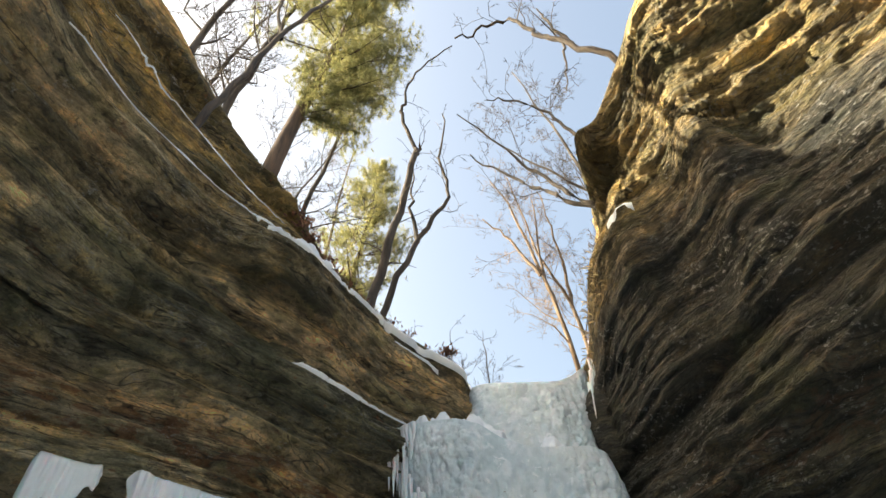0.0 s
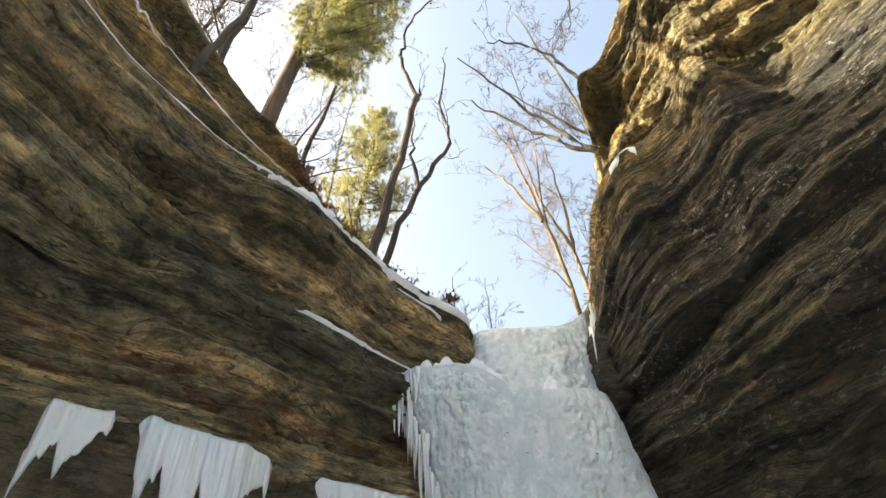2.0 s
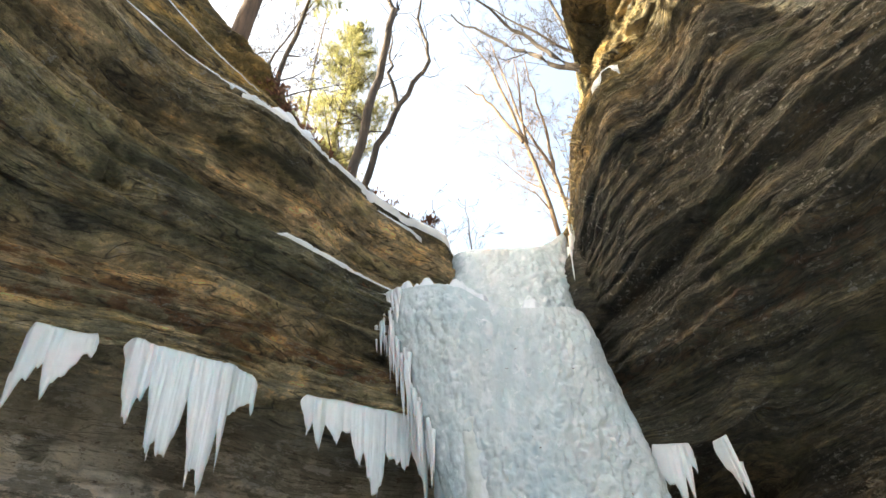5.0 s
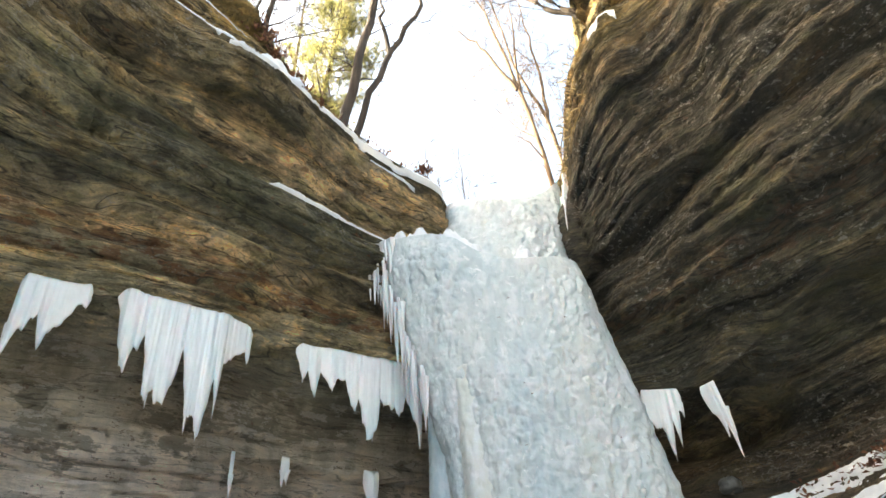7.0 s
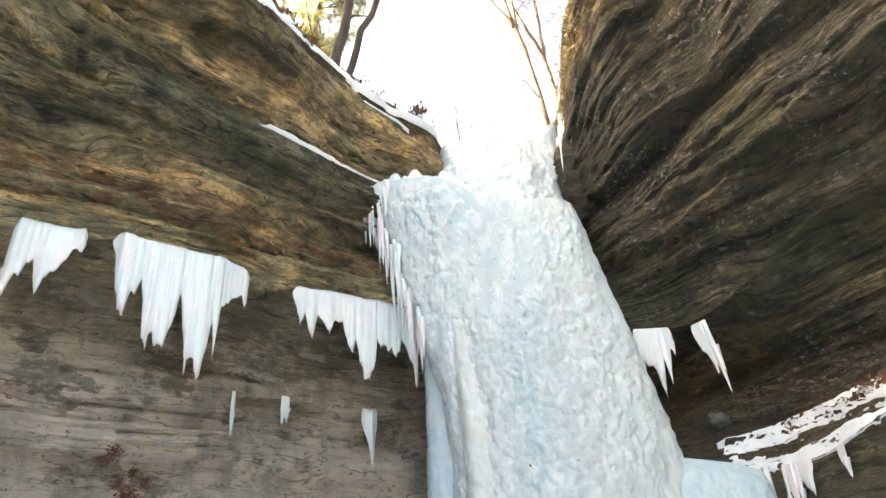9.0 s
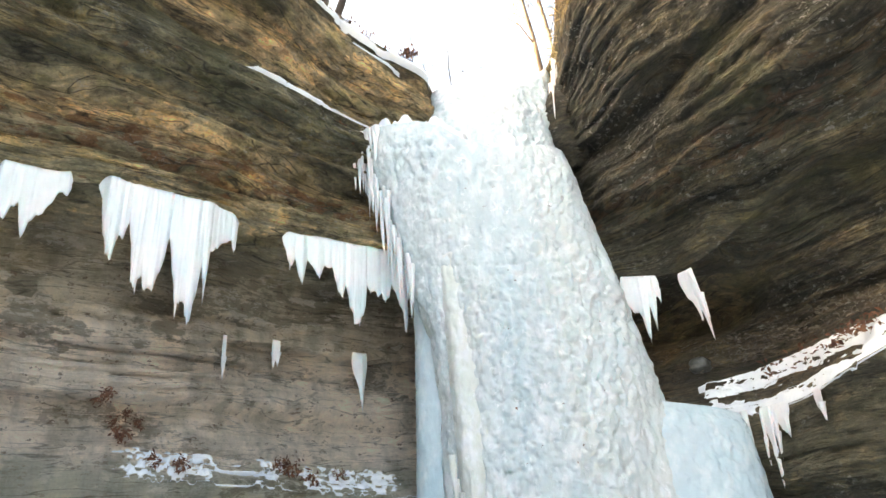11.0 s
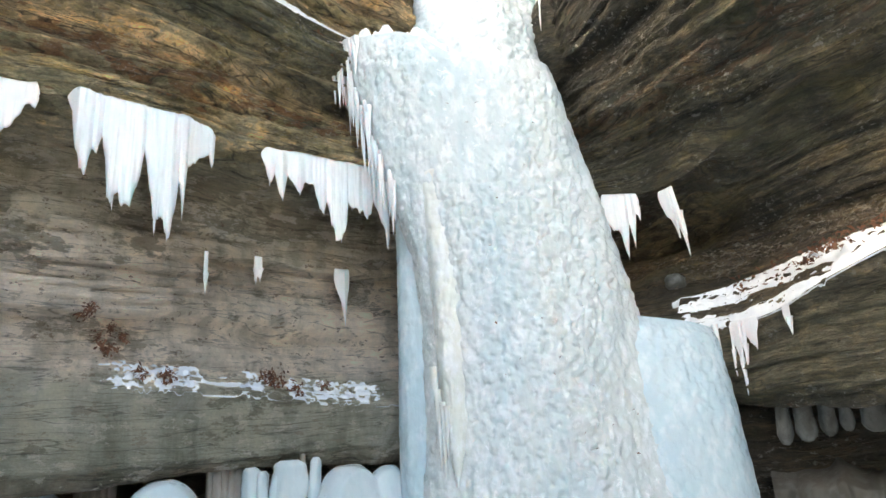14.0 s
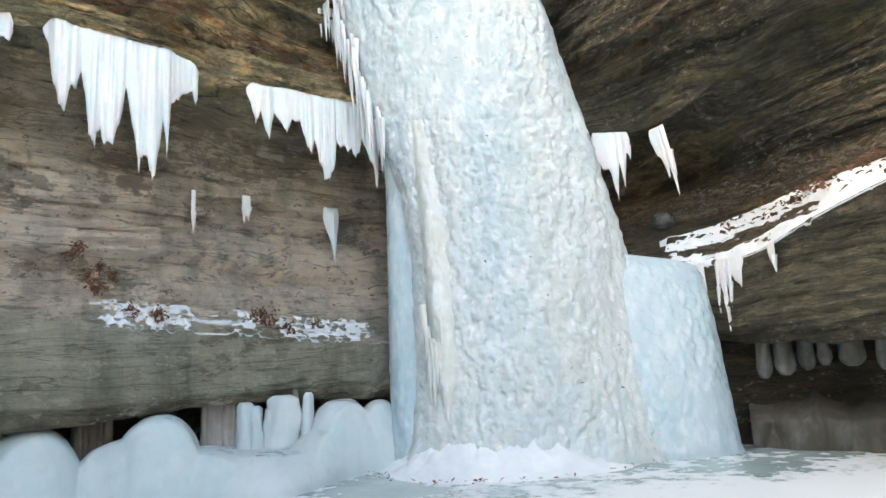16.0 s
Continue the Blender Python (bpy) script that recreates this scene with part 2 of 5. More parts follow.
# rim beds painted pale gold as sunlight; recess and lower beds darkened as shade
ROCK_RIGHT = sandstone("sandstone_sun_and_shade", [
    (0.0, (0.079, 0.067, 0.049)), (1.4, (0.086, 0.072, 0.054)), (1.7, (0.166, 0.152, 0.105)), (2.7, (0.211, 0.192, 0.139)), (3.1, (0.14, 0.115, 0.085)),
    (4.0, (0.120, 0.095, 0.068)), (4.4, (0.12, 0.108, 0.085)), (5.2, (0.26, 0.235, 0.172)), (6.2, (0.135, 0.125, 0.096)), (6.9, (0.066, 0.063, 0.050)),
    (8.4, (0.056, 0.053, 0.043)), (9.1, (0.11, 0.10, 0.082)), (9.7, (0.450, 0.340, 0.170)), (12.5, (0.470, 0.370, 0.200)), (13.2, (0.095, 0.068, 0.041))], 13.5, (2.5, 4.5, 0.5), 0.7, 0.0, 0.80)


def icy(name, tints, gloss=0.3, relief=0.5, frost=0.7):
    g = Graph(name, gloss)
    big = g.noise(g.scaled(g.pos, 1.0, 1.0, 0.22), 1.0, 4.0, 0.55, 0.4)
    knob = g.noise(g.scaled(g.pos, 1, 1, 0.7), 5.0, 5.0, 0.6)
    fine = g.noise(g.scaled(g.pos, 1, 1, 0.4), 22.0, 4.0, 0.6)
    vein = g.noise(g.scaled(g.pos, 5.0, 3.0, 0.25), 1.0, 5.0, 0.6)
    col = g.ramp(big, [(0.30, tints[0]), (0.5, tints[1]), (0.68, tints[2])])
    col = g.mix(g.math("MULTIPLY", g.span(knob, 0.50, 0.62), frost), col, (0.82, 0.84, 0.86))
    col = g.mix(g.math("MULTIPLY", g.span(vein, 0.57, 0.68), 0.22), col, (tints[2][0] * 0.72, tints[2][1] * 0.84, tints[2][2] * 0.86))
    if frost > 0.5:
        fleck = g.noise(g.scaled(g.pos, 1, 1, 0.8), 8.0, 6.0, 0.7, 0.6)
        col = g.mix(g.span(fleck, 0.58, 0.66, 0.0, 0.7), col, (0.90, 0.91, 0.92))
    cell = g.n.new("ShaderNodeTexVoronoi")
    cell.inputs["Scale"].default_value = 11.0
    cell.inputs["Randomness"].default_value = 1.0
    g.l.new(g.scaled(g.pos, 1, 1, 0.6), cell.inputs["Vector"])
    scales = g.span(cell.outputs["Distance"], 0.1, 0.7, 1.0, 0.0)
    g.bsdf.inputs["Subsurface Weight"].default_value = 0.25
    g.bsdf.inputs["Subsurface Radius"].default_value = (0.4, 0.7, 0.8)
    g.bsdf.inputs["Subsurface Scale"].default_value = 0.12
    g.bsdf.inputs["IOR"].default_value = 1.31
    height = g.math("ADD", g.math("ADD", knob, g.math("MULTIPLY", fine, 0.35)), g.math("MULTIPLY", scales, 0.35 * frost))
    rough = g.span(knob, 0.4, 0.62, gloss * 0.7, 0.75)
    return g.finish(col, height, relief, 0.05, rough)


ICE = icy("fall_ice", [(0.66, 0.675, 0.65), (0.62, 0.675, 0.685), (0.57, 0.65, 0.68)], 0.3, 0.8, 0.6)
ICE_CREAM = icy("cream_ice", [(0.70, 0.715, 0.665), (0.72, 0.74, 0.70), (0.70, 0.74, 0.725)], 0.3, 0.35)
ICE_BLUE = icy("blue_ice", [(0.60, 0.69, 0.73), (0.54, 0.66, 0.71), (0.47, 0.61, 0.68)], 0.22, 0.4, 0.4)
ICICLE = icy("icicle_ice", [(0.84, 0.86, 0.88), (0.88, 0.90, 0.92), (0.80, 0.86, 0.90)], 0.3, 0.25)
ICICLE.node_tree.nodes["Principled BSDF"].inputs["Subsurface Weight"].default_value = 0.5
ICE_MOUND = icy("mound_ice", [(0.55, 0.64, 0.655), (0.60, 0.68, 0.70), (0.68, 0.73, 0.75)], 0.22, 0.12, 0.2)
# ice painted near black for the right cave's shade; the slope's knob shares it
ICE_DIMMED = icy("dimmed_ice", [(0.06, 0.058, 0.05), (0.095, 0.095, 0.087), (0.14, 0.145, 0.135)], 0.35, 0.3, 0.08)
ICE_STAINED = icy("stained_ice", [(0.40, 0.34, 0.29), (0.52, 0.46, 0.41), (0.62, 0.58, 0.54)], 0.35, 0.3, 0.2)
# stained ice, darkened beyond its stain to stand for the cave's shade
ICE_SEEP = icy("stained_shaded_seep_ice", [(0.05, 0.042, 0.034), (0.085, 0.078, 0.066), (0.13, 0.125, 0.11)], 0.4, 0.3, 0.05)
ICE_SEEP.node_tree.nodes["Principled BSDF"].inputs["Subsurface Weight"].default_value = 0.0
ICE_DIMMED.node_tree.nodes["Principled BSDF"].inputs["Subsurface Weight"].default_value = 0.0


def snowy():
    g = Graph("snow", 0.75)
    a = g.noise(g.pos, 3.0, 5.0, 0.6)
    b = g.noise(g.pos, 40.0, 4.0, 0.7)
    col = g.ramp(a, [(0.35, (0.78, 0.81, 0.86)), (0.6, (0.88, 0.90, 0.92))])
    return g.finish(col, g.math("ADD", a, g.math("MULTIPLY", b, 0.3)), 0.4, 0.04)


SNOW = snowy()


def pool_ice():
    g = Graph("pool_ice", 0.2)
    a = g.noise(g.scaled(g.pos, 1, 1, 0), 0.7, 6.0, 0.62, 0.5)
    b = g.noise(g.scaled(g.pos, 1, 1, 0), 5.0, 5.0, 0.65)
    x, y, z = g.xyz(g.pos)
    clear = g.ramp(g.noise(g.pos, 0.9, 4.0), [(0.35, (0.36, 0.45, 0.44)), (0.65, (0.52, 0.62, 0.62))])
    # unseen snow nearer than 7 m, added to bounce light onto the walls
    dusted = g.math("ADD", g.math("ADD", a, g.math("MULTIPLY", b, 0.55)), g.math("ADD", g.span(y, 8.6, 7.2, -0.16, -0.02), g.span(y, 7.1, 6.0, 0.0, 0.36)))
    cover = g.span(dusted, 0.66, 0.76)
    col = g.mix(cover, clear, (0.84, 0.86, 0.88))
    return g.finish(col, g.math("ADD", cover, b), 0.3, 0.03, g.span(cover, 0.0, 1.0, 0.16, 0.75))


POOL = pool_ice()


def bark(name, dark, light):
    g = Graph(name, 0.9)
    rib = g.noise(g.scaled(g.pos, 9, 9, 1.2), 1.0, 5.0, 0.65)
    big = g.noise(g.pos, 0.8, 3.0)
    col = g.mix(1.0, g.ramp(rib, [(0.35, dark), (0.65, light)]), g.ramp(big, [(0.3, (0.7, 0.7, 0.7)), (0.7, (1.2, 1.2, 1.2))]), "MULTIPLY")
    return g.finish(col, rib, 0.8, 0.04)


BARK = bark("bark_grey_brown", (0.035, 0.026, 0.020), (0.085, 0.064, 0.048))
BARK_PINE = bark("bark_pine", (0.045, 0.03, 0.021), (0.12, 0.075, 0.048))
BARK_TAN = bark("bark_tan", (0.09, 0.06, 0.04), (0.20, 0.135, 0.085))


def leafy(name, a, b, through_light=0.0):
    g = Graph(name, 0.7)
    info = g.n.new("ShaderNodeNewGeometry").outputs["Random Per Island"]
    col = g.ramp(info, [(0.0, a), (1.0, b)])
    g.bsdf.inputs["Transmission Weight"].default_value = 0.0
    if through_light:
        tr = g.n.new("ShaderNodeBsdfTranslucent")
        g.l.new(col, tr.inputs["Color"])
        mx = g.n.new("ShaderNodeMixShader")
        mx.inputs[0].default_value = through_light
        g.l.new(g.bsdf.outputs[0], mx.inputs[1])
        g.l.new(tr.outputs[0], mx.inputs[2])
        g.l.new(mx.outputs[0], g.n["Material Output"].inputs["Surface"])
    return g.finish(col)


NEEDLE = leafy("pine_needles", (0.13, 0.135, 0.055), (0.32, 0.30, 0.13), 0.55)
DRY_LEAF = leafy("dry_leaf", (0.09, 0.035, 0.02), (0.22, 0.10, 0.05))
DRY_GRASS = leafy("dry_grass", (0.09, 0.074, 0.056), (0.19, 0.16, 0.12))
GOLD_GRASS = leafy("golden_grass", (0.35, 0.24, 0.10), (0.5, 0.38, 0.18))


# ---------------------------------------------------------------- mesh helpers
def mesh_object(name, verts, faces, mat, parent=None, smooth=True):
    me = bpy.data.meshes.new(name)
    me.from_pydata([tuple(v) for v in verts], [], faces)
    if smooth:
        me.polygons.foreach_set("use_smooth", [True] * len(me.polygons))
    me.materials.append(mat)
    ob = new(name, me)
    if parent is not None:
        ob.parent = parent
    return ob


def grid_mesh(name, pts, mat, parent=None, closed=False, tone=None, bed=None):
    """A sheet from an array of points, rows by columns."""
    nv, nu = pts.shape[:2]
    idx = np.arange(nv * nu).reshape(nv, nu)
    if closed:
        idx = np.concatenate([idx, idx[:, :1]], 1)
    a, b, c, d = idx[:-1, :-1], idx[:-1, 1:], idx[1:, 1:], idx[1:, :-1]
    quads = np.stack([a, b, c, d], -1).reshape(-1, 4)
    me = bpy.data.meshes.new(name)
    me.vertices.add(nv * nu)
    me.vertices.foreach_set("co", pts.reshape(-1).astype(np.float32))
    me.loops.add(quads.size)
    me.loops.foreach_set("vertex_index", quads.reshape(-1).astype(np.int32))
    me.polygons.add(len(quads))
    me.polygons.foreach_set("loop_start", np.arange(0, quads.size, 4, dtype=np.int32))
    me.polygons.foreach_set("use_smooth", np.ones(len(quads), bool))
    me.update(calc_edges=True)
    me.validate()
    if tone is not None:
        me.attributes.new("tone", "FLOAT", "POINT").data.foreach_set("value", tone.reshape(-1).astype(np.float32))
    if bed is not None:
        me.attributes.new("bed", "FLOAT", "POINT").data.foreach_set("value", bed.reshape(-1).astype(np.float32))
    me.materials.append(mat)
    ob = new(name, me)
    if parent is not None:
        ob.parent = parent
    return ob


def polar(az, r, z):
    a = radians(az)
    return (r * math.sin(a), r * math.cos(a), z)


def spline(knots, values, at):
    """Catmull-Rom through values (n, d) at the knots, sampled at the parameters."""
    knots, values, at = np.asarray(knots, float), np.asarray(values, float), np.asarray(at, float)
    slope = np.gradient(values, knots, axis=0)
    i = np.clip(np.searchsorted(knots, at, side="right") - 1, 0, len(knots) - 2)
    h = (knots[i + 1] - knots[i])[:, None]
    s = ((at - knots[i])[:, None]) / h
    return ((2 * s ** 3 - 3 * s ** 2 + 1) * values[i] + (s ** 3 - 2 * s ** 2 + s) * h * slope[i]
            + (-2 * s ** 3 + 3 * s ** 2) * values[i + 1] + (s ** 3 - s ** 2) * h * slope[i + 1])


def bumps(u, v, seed):
    """Rounded bosses set at random in the plane, as of dripped ice: 0..1, with pointed lower ends."""
    u, v = np.broadcast_arrays(u, v)
    i, j = np.floor(u).astype(np.int64), np.floor(v).astype(np.int64)
    best = np.zeros(u.shape)
    for di in (-1, 0, 1):
        for dj in (-1, 0, 1):
            cu = i + di + hashed(i + di, j + dj, i * 0, seed)
            cv = j + dj + hashed(i + di, j + dj, i * 0 + 1, seed)
            size = 0.45 + 0.6 * hashed(i + di, j + dj, i * 0 + 2, seed)
            dv = v - cv
            dist = ((u - cu) ** 2 * (1 + 1.2 * np.clip(-dv, 0, 1)) + (dv * np.where(dv < 0, 0.75, 1.5)) ** 2) / size
            best = np.maximum(best, size * np.sqrt(np.clip(1 - dist, 0, 1)))
    return best


class Sheet:
    """A cliff: its weathered points, and the rows at which its bedding lines lie."""

    def __init__(self, lines, step, along, near, pins, **weather):
        base = np.array([[polar(*k) for k in line] for line in lines])
        mid = base[len(base) // 2]
        run = np.concatenate([[0], np.cumsum(np.linalg.norm(np.diff(mid, axis=0), axis=1))])
        # finer over the stretch that faces the pool
        fine = np.linspace(0, run[-1], 4000)
        way = np.interp(fine, run, [k[0] for k in lines[len(base) // 2]])
        dense = np.cumsum(np.where((way > near[0]) & (way < near[1]), 1.0, 0.16))
        u = np.interp(np.linspace(dense[0], dense[-1], along), dense, fine)
        rows = [spline(run, line, u) for line in base]
        out, self.row = [], []
        for n, (a, b) in enumerate(zip(rows[:-1], rows[1:])):
            self.row.append(len(out))
            gap = np.median(np.linalg.norm(b - a, axis=1))
            count = max(4, int(gap / step)) if gap < 3 else 24
            for s in np.linspace(0, 1, count, endpoint=False):
                out.append(a + (b - a) * s)
        self.row.append(len(out))
        out.append(rows[-1])
        hold = np.ones(len(out))
        for k in pins:
            hold = np.minimum(hold, np.clip(np.abs(np.arange(len(out)) - self.row[k]) / 7.0, 0.12, 1))
        self.pts, self.tone, self.bed = weathered(np.array(out), u, hold[:, None], **weather)
        p = self.pts
        self.az = np.degrees(np.arctan2(p[..., 0], p[..., 1]))

    def on_line(self, k, az):
        """The point of bedding line k at an azimuth."""
        row, a = self.pts[self.row[k]], self.az[self.row[k]]
        i = int(np.argmin(np.abs(a - az)))
        return Vector(row[i])

    def toward(self, az, el, eye=(0, 0, 1.6)):
        """The nearest point of the cliff in a direction from the pool's middle."""
        d = self.pts - np.array(eye)
        r = np.linalg.norm(d, axis=-1)
        a = np.array([math.sin(radians(az)) * math.cos(radians(el)), math.cos(radians(az)) * math.cos(radians(el)), math.sin(radians(el))])
        off = 1 - (d @ a) / r
        ok = off < off.min() + 4e-5
        r = np.where(ok, r, 1e9)
        i = np.unravel_index(int(np.argmin(r)), r.shape)
        return Vector(self.pts[i])


def softened(a, n):
    """A running mean over n rows."""
    pad = np.concatenate([np.repeat(a[:1], n, 0), a, np.repeat(a[-1:], n, 0)])
    c = np.cumsum(pad, axis=0)
    return (c[2 * n:] - np.concatenate([np.zeros_like(c[:1]), c[:-2 * n - 1]])) / (2 * n + 1)


def weathered(pts, u, hold, seed, strength, coarse, lump, rough, dip, fold):
    """Weathers a cliff: hard beds stand out as broken plates over undercut soft ones, split again into thin laminae."""
    x, y, z = pts[..., 0], pts[..., 1], pts[..., 2]
    r = np.hypot(x, y) + 1e-6
    s = u[None, :] + 0 * z
    # the way out of the rock
    normal = np.cross(np.gradient(pts, axis=1), np.gradient(pts, axis=0))
    normal = softened(normal / (np.linalg.norm(normal, axis=-1, keepdims=True) + 1e-9), 9)
    inward = np.stack([-x / r, -y / r, 0 * x], -1)
    side = np.sign((normal * inward).sum(-1, keepdims=True) + 0.3)
    normal = normal * side + 0.35 * inward
    normal /= np.linalg.norm(normal, axis=-1, keepdims=True) + 1e-9
    wave = fbm(s * 0.22, z * 0.25, 0.0, 3, seed) - 0.5
    zz = z + dip * wave + 0.05 * (fbm(s * 0.9, z * 0.9, 1.0, 3, seed + 5) - 0.5)
    bend = np.interp(z, [a for a, _ in fold], [b for _, b in fold])
    zz = zz + bend * (fbm(s * 0.55, z * 0.3, 4.0, 3, seed + 7) - 0.5)
    strong = np.interp(z, [a for a, _ in strength], [b for _, b in strength])
    thick_share = np.interp(z, [a for a, _ in coarse], [b for _, b in coarse])
    rng = np.random.default_rng(seed)
    plates, tone = 0.0, 0.0
    for part, (thick, height, wide) in enumerate(((0.62, 0.20, 0.30), (0.21, 0.105, 0.55), (0.075, 0.05, 1.0))):
        cuts = np.cumsum(thick * rng.uniform(0.4, 1.8, int(26 / thick))) - 3.0
        k = np.clip(np.searchsorted(cuts, zz), 1, len(cuts) - 1)
        f = np.clip((zz - cuts[k - 1]) / (cuts[k] - cuts[k - 1]), 0, 1)
        tall = cuts[k] - cuts[k - 1]
        hard = vnoise(s * wide, k * 7.31, 0.0, seed + part) + 0.5 * vnoise(s * wide * 3.1, k * 3.7, 0.0, seed + 20 + part) - 0.75
        # plates break off along joints
        jag = 0.5 * vnoise(s * 5, z * 5, 2.0, seed + 30 + part)
        joint = s / (thick * 3.2) + jag + 17 * hashed(k, k * 0 + part, k * 0, seed)
        block = hashed(k, np.floor(joint).astype(np.int64), k * 0 + part, seed + 40) - 0.5
        sheer = np.clip(f * tall / 0.03, 0, 1) * np.clip((1 - f) * tall / 0.05, 0.3, 1)
        gain = thick_share if part == 0 else 2.0 - thick_share if part == 2 else 1.0
        plates = plates + gain * height * (1.5 * hard + 0.55 * block) * sheer
        open_seam = np.clip(vnoise(s * wide * 1.5, k * 5.17, 9.0, seed + 60 + part) * 2.2 - 0.7, 0, 1)
        plates = plates - gain * (0.24, 0.12, 0.05)[part] * np.exp(-(f * tall / (0.045, 0.03, 0.02)[part]) ** 2) * open_seam
        # worn faces lean back above and hang over below
        plates = plates + gain * (0.30, 0.25, 0.0)[part] * tall * (0.45 - f) * (0.4 + open_seam)
        if part < 2:
            tone = tone + (0.6, 0.4)[part] * (0.45 * vnoise(s * 0.16, k * 9.7, 3.0, seed + 70 + part) + 0.55 * vnoise(s * 0.5, k * 3.9, 5.0, seed + 80 + part))
    lumps = fbm(x * 0.5, y * 0.5, z * 0.8, 3, seed + 4) - 0.5
    scoop = np.clip((vnoise(s * 0.5, zz * 2.6, 0.0, seed + 8) - 0.60) / 0.40, 0, 1)
    streak = fbm(s * 2.2, zz * 9.0, 0.0, 3, seed + 6) - 0.5
    fine = fbm(s * 7, zz * 16, 1.0, 3, seed + 9) - 0.5
    out = strong * (plates - 0.10 * scoop) + lump * lumps + rough * (0.9 * streak + 0.45 * fine)
    near = np.clip((20 - r) / 7, 0, 1)
    res = pts + normal * (out * hold * near)[..., None]
    res[..., 2] += (1 - near) * 0.8 * lumps
    return res, tone, zz


# ---------------------------------------------------------------- cliffs
AZ_L = [-150, -100, -75, -58, -45, -35, -27, -20, -13, -7, -1, 5, 11]


def bed_line(az, r, z):
    z = z if isinstance(z, (list, tuple)) else [z] * len(az)
    return list(zip(az, r, z))


def back(line, dr, dz):
    return [(a, r + dr, z + dz) for a, r, z in line]


under = [7.4, 7.4, 7.6, 8.1, 8.4, 8.6, 8.8, 9.0, 9.5, 10.0, 10.3, 10.6, 10.8]
cave_back = [9.0, 9.0, 9.2, 9.8, 10.4, 10.7, 10.8, 10.8, 10.8, 10.9, 11.0, 11.2, 11.3]
L = []
L.append(bed_line(AZ_L, cave_back, -0.3))
L.append(bed_line(AZ_L, [r - 0.1 for r in cave_back], 1.05))
L.append(bed_line(AZ_L, under, 1.0))
L.append(bed_line(AZ_L, [r - 0.14 for r in under], 1.2))
low_edge = bed_line(AZ_L, [7.2, 7.2, 7.4, 7.9, 8.2, 8.45, 8.65, 8.95, 9.4, 9.9, 10.2, 10.5, 10.8],
                    [2.35, 2.35, 2.35, 2.35, 2.36, 2.29, 2.20, 2.11, 2.05, 1.93, 1.85, 1.85, 1.85])
LOW = len(L)
L.append(low_edge)
L.append(back(low_edge, 0.38, 0.36))
thin_edge = bed_line(AZ_L, [7.6, 7.6, 7.7, 8.05, 8.3, 8.45, 8.75, 9.2, 10.05, 10.6, 11.2, 11.6, 11.6],
                     [4.0, 4.0, 4.0, 3.90, 3.84, 3.83, 3.82, 3.90, 4.1, 4.02, 4.05, 4.1, 4.1])
L.append([(a, r + (0.15 if a < -18 else 0.5), z - 0.25) for a, r, z in thin_edge])
L.append([(a, r + (0.15 if a < -18 else 0.45), z - 0.02) for a, r, z in thin_edge])
THIN = len(L)
L.append(thin_edge)
lip = bed_line(AZ_L, [6.9, 7.2, 8.0, 8.3, 8.4, 8.3, 8.15, 8.4, 9.05, 9.5, 10.1, 10.5, 10.8], 5.5)
L.append(back(lip, 1.0, -0.30))
L.append(back(lip, 0.7, -0.08))
LIP = len(L)
L.append(lip)
L.append(back(lip, -0.12, 0.16))
snow2 = bed_line(AZ_L, [4.6, 5.0, 5.5, 5.8, 6.1, 6.6, 7.1, 7.65, 8.2, 8.9, 9.7, 10.3, 10.7], 7.6)
half = [(a, 0.62 * r0 + 0.38 * r1, 1.6 + (0.62 * r0 + 0.38 * r1) * math.tan(radians(float(np.interp(a, [-36, -27, -19, -8, -3, 11], [33.6, 32.2, 30.9, 28.4, 27.4, 25.5])))))
        for (a, r0, _), (_, r1, _) in zip(lip, snow2)]
L.append(back(half, 0.30, -0.02))
L.append(back(half, -0.16, 0.10))
high = [(a, 0.22 * r0 + 0.78 * r1, 7.15 + 0.08 * math.sin(a * 0.31 + 1)) for (a, r0, _), (_, r1, _) in zip(lip, snow2)]
L.append(back(high, 0.20, -0.02))
L.append(back(high, -0.10, 0.06))
SHELF = len(L)
L.append(snow2)
L.append([(a, r + (0.1 if a < -30 else 0.25 if a < -10 else 0.5), z + 0.03) for a, r, z in snow2])
ledge = bed_line(AZ_L, [4.2, 4.5, 4.9, 5.2, 5.7, 6.1, 6.5, 6.8, 7.6, 8.5, 9.4, 10.3, 11.0],
                 [9.2, 9.2, 9.1, 9.0, 9.0, 9.0, 9.0, 9.0, 9.13, 9.17, 9.2, 9.15, 9.1])
for share, depth in ((0.30, 0.13), (0.58, 0.16)):
    face = [(a, (1 - share) * r0 + share * r1, 7.62 + share * (z1 - 7.62) + 0.05 * math.sin(a * 0.4 + 9 * share)) for (a, r0, _), (_, r1, z1) in zip(L[SHELF + 1], ledge)]
    L.append(back(face, depth, -0.02))
    L.append(back(face, -0.06, 0.05))
L.append([(a, r + 0.03, z - 0.32) for a, r, z in ledge])
SUB = len(L)
L.append([(a, r + 0.02, z - 0.29) for a, r, z in ledge])
L.append([(a, r + (0.05 if a < -14 else 0.15), z - 0.27) for a, r, z in ledge])
L.append([(a, r + (0.06 if a < -20 else 0.16), z - 0.20) for a, r, z in ledge])
LEDGE = len(L)
L.append(ledge)
L.append([(a, r + (0.38 if a < -15 else 0.3), z + 0.06) for a, r, z in ledge])
tier = bed_line(AZ_L, [4.5, 4.8, 5.1, 5.45, 5.85, 6.3, 6.75, 7.15, 7.75, 8.75, 9.7, 10.65, 11.3],
                [10.9, 10.8, 10.6, 10.4, 10.15, 9.95, 9.75, 9.6, 9.25, 9.25, 9.26, 9.2, 9.12])
TIER = len(L)
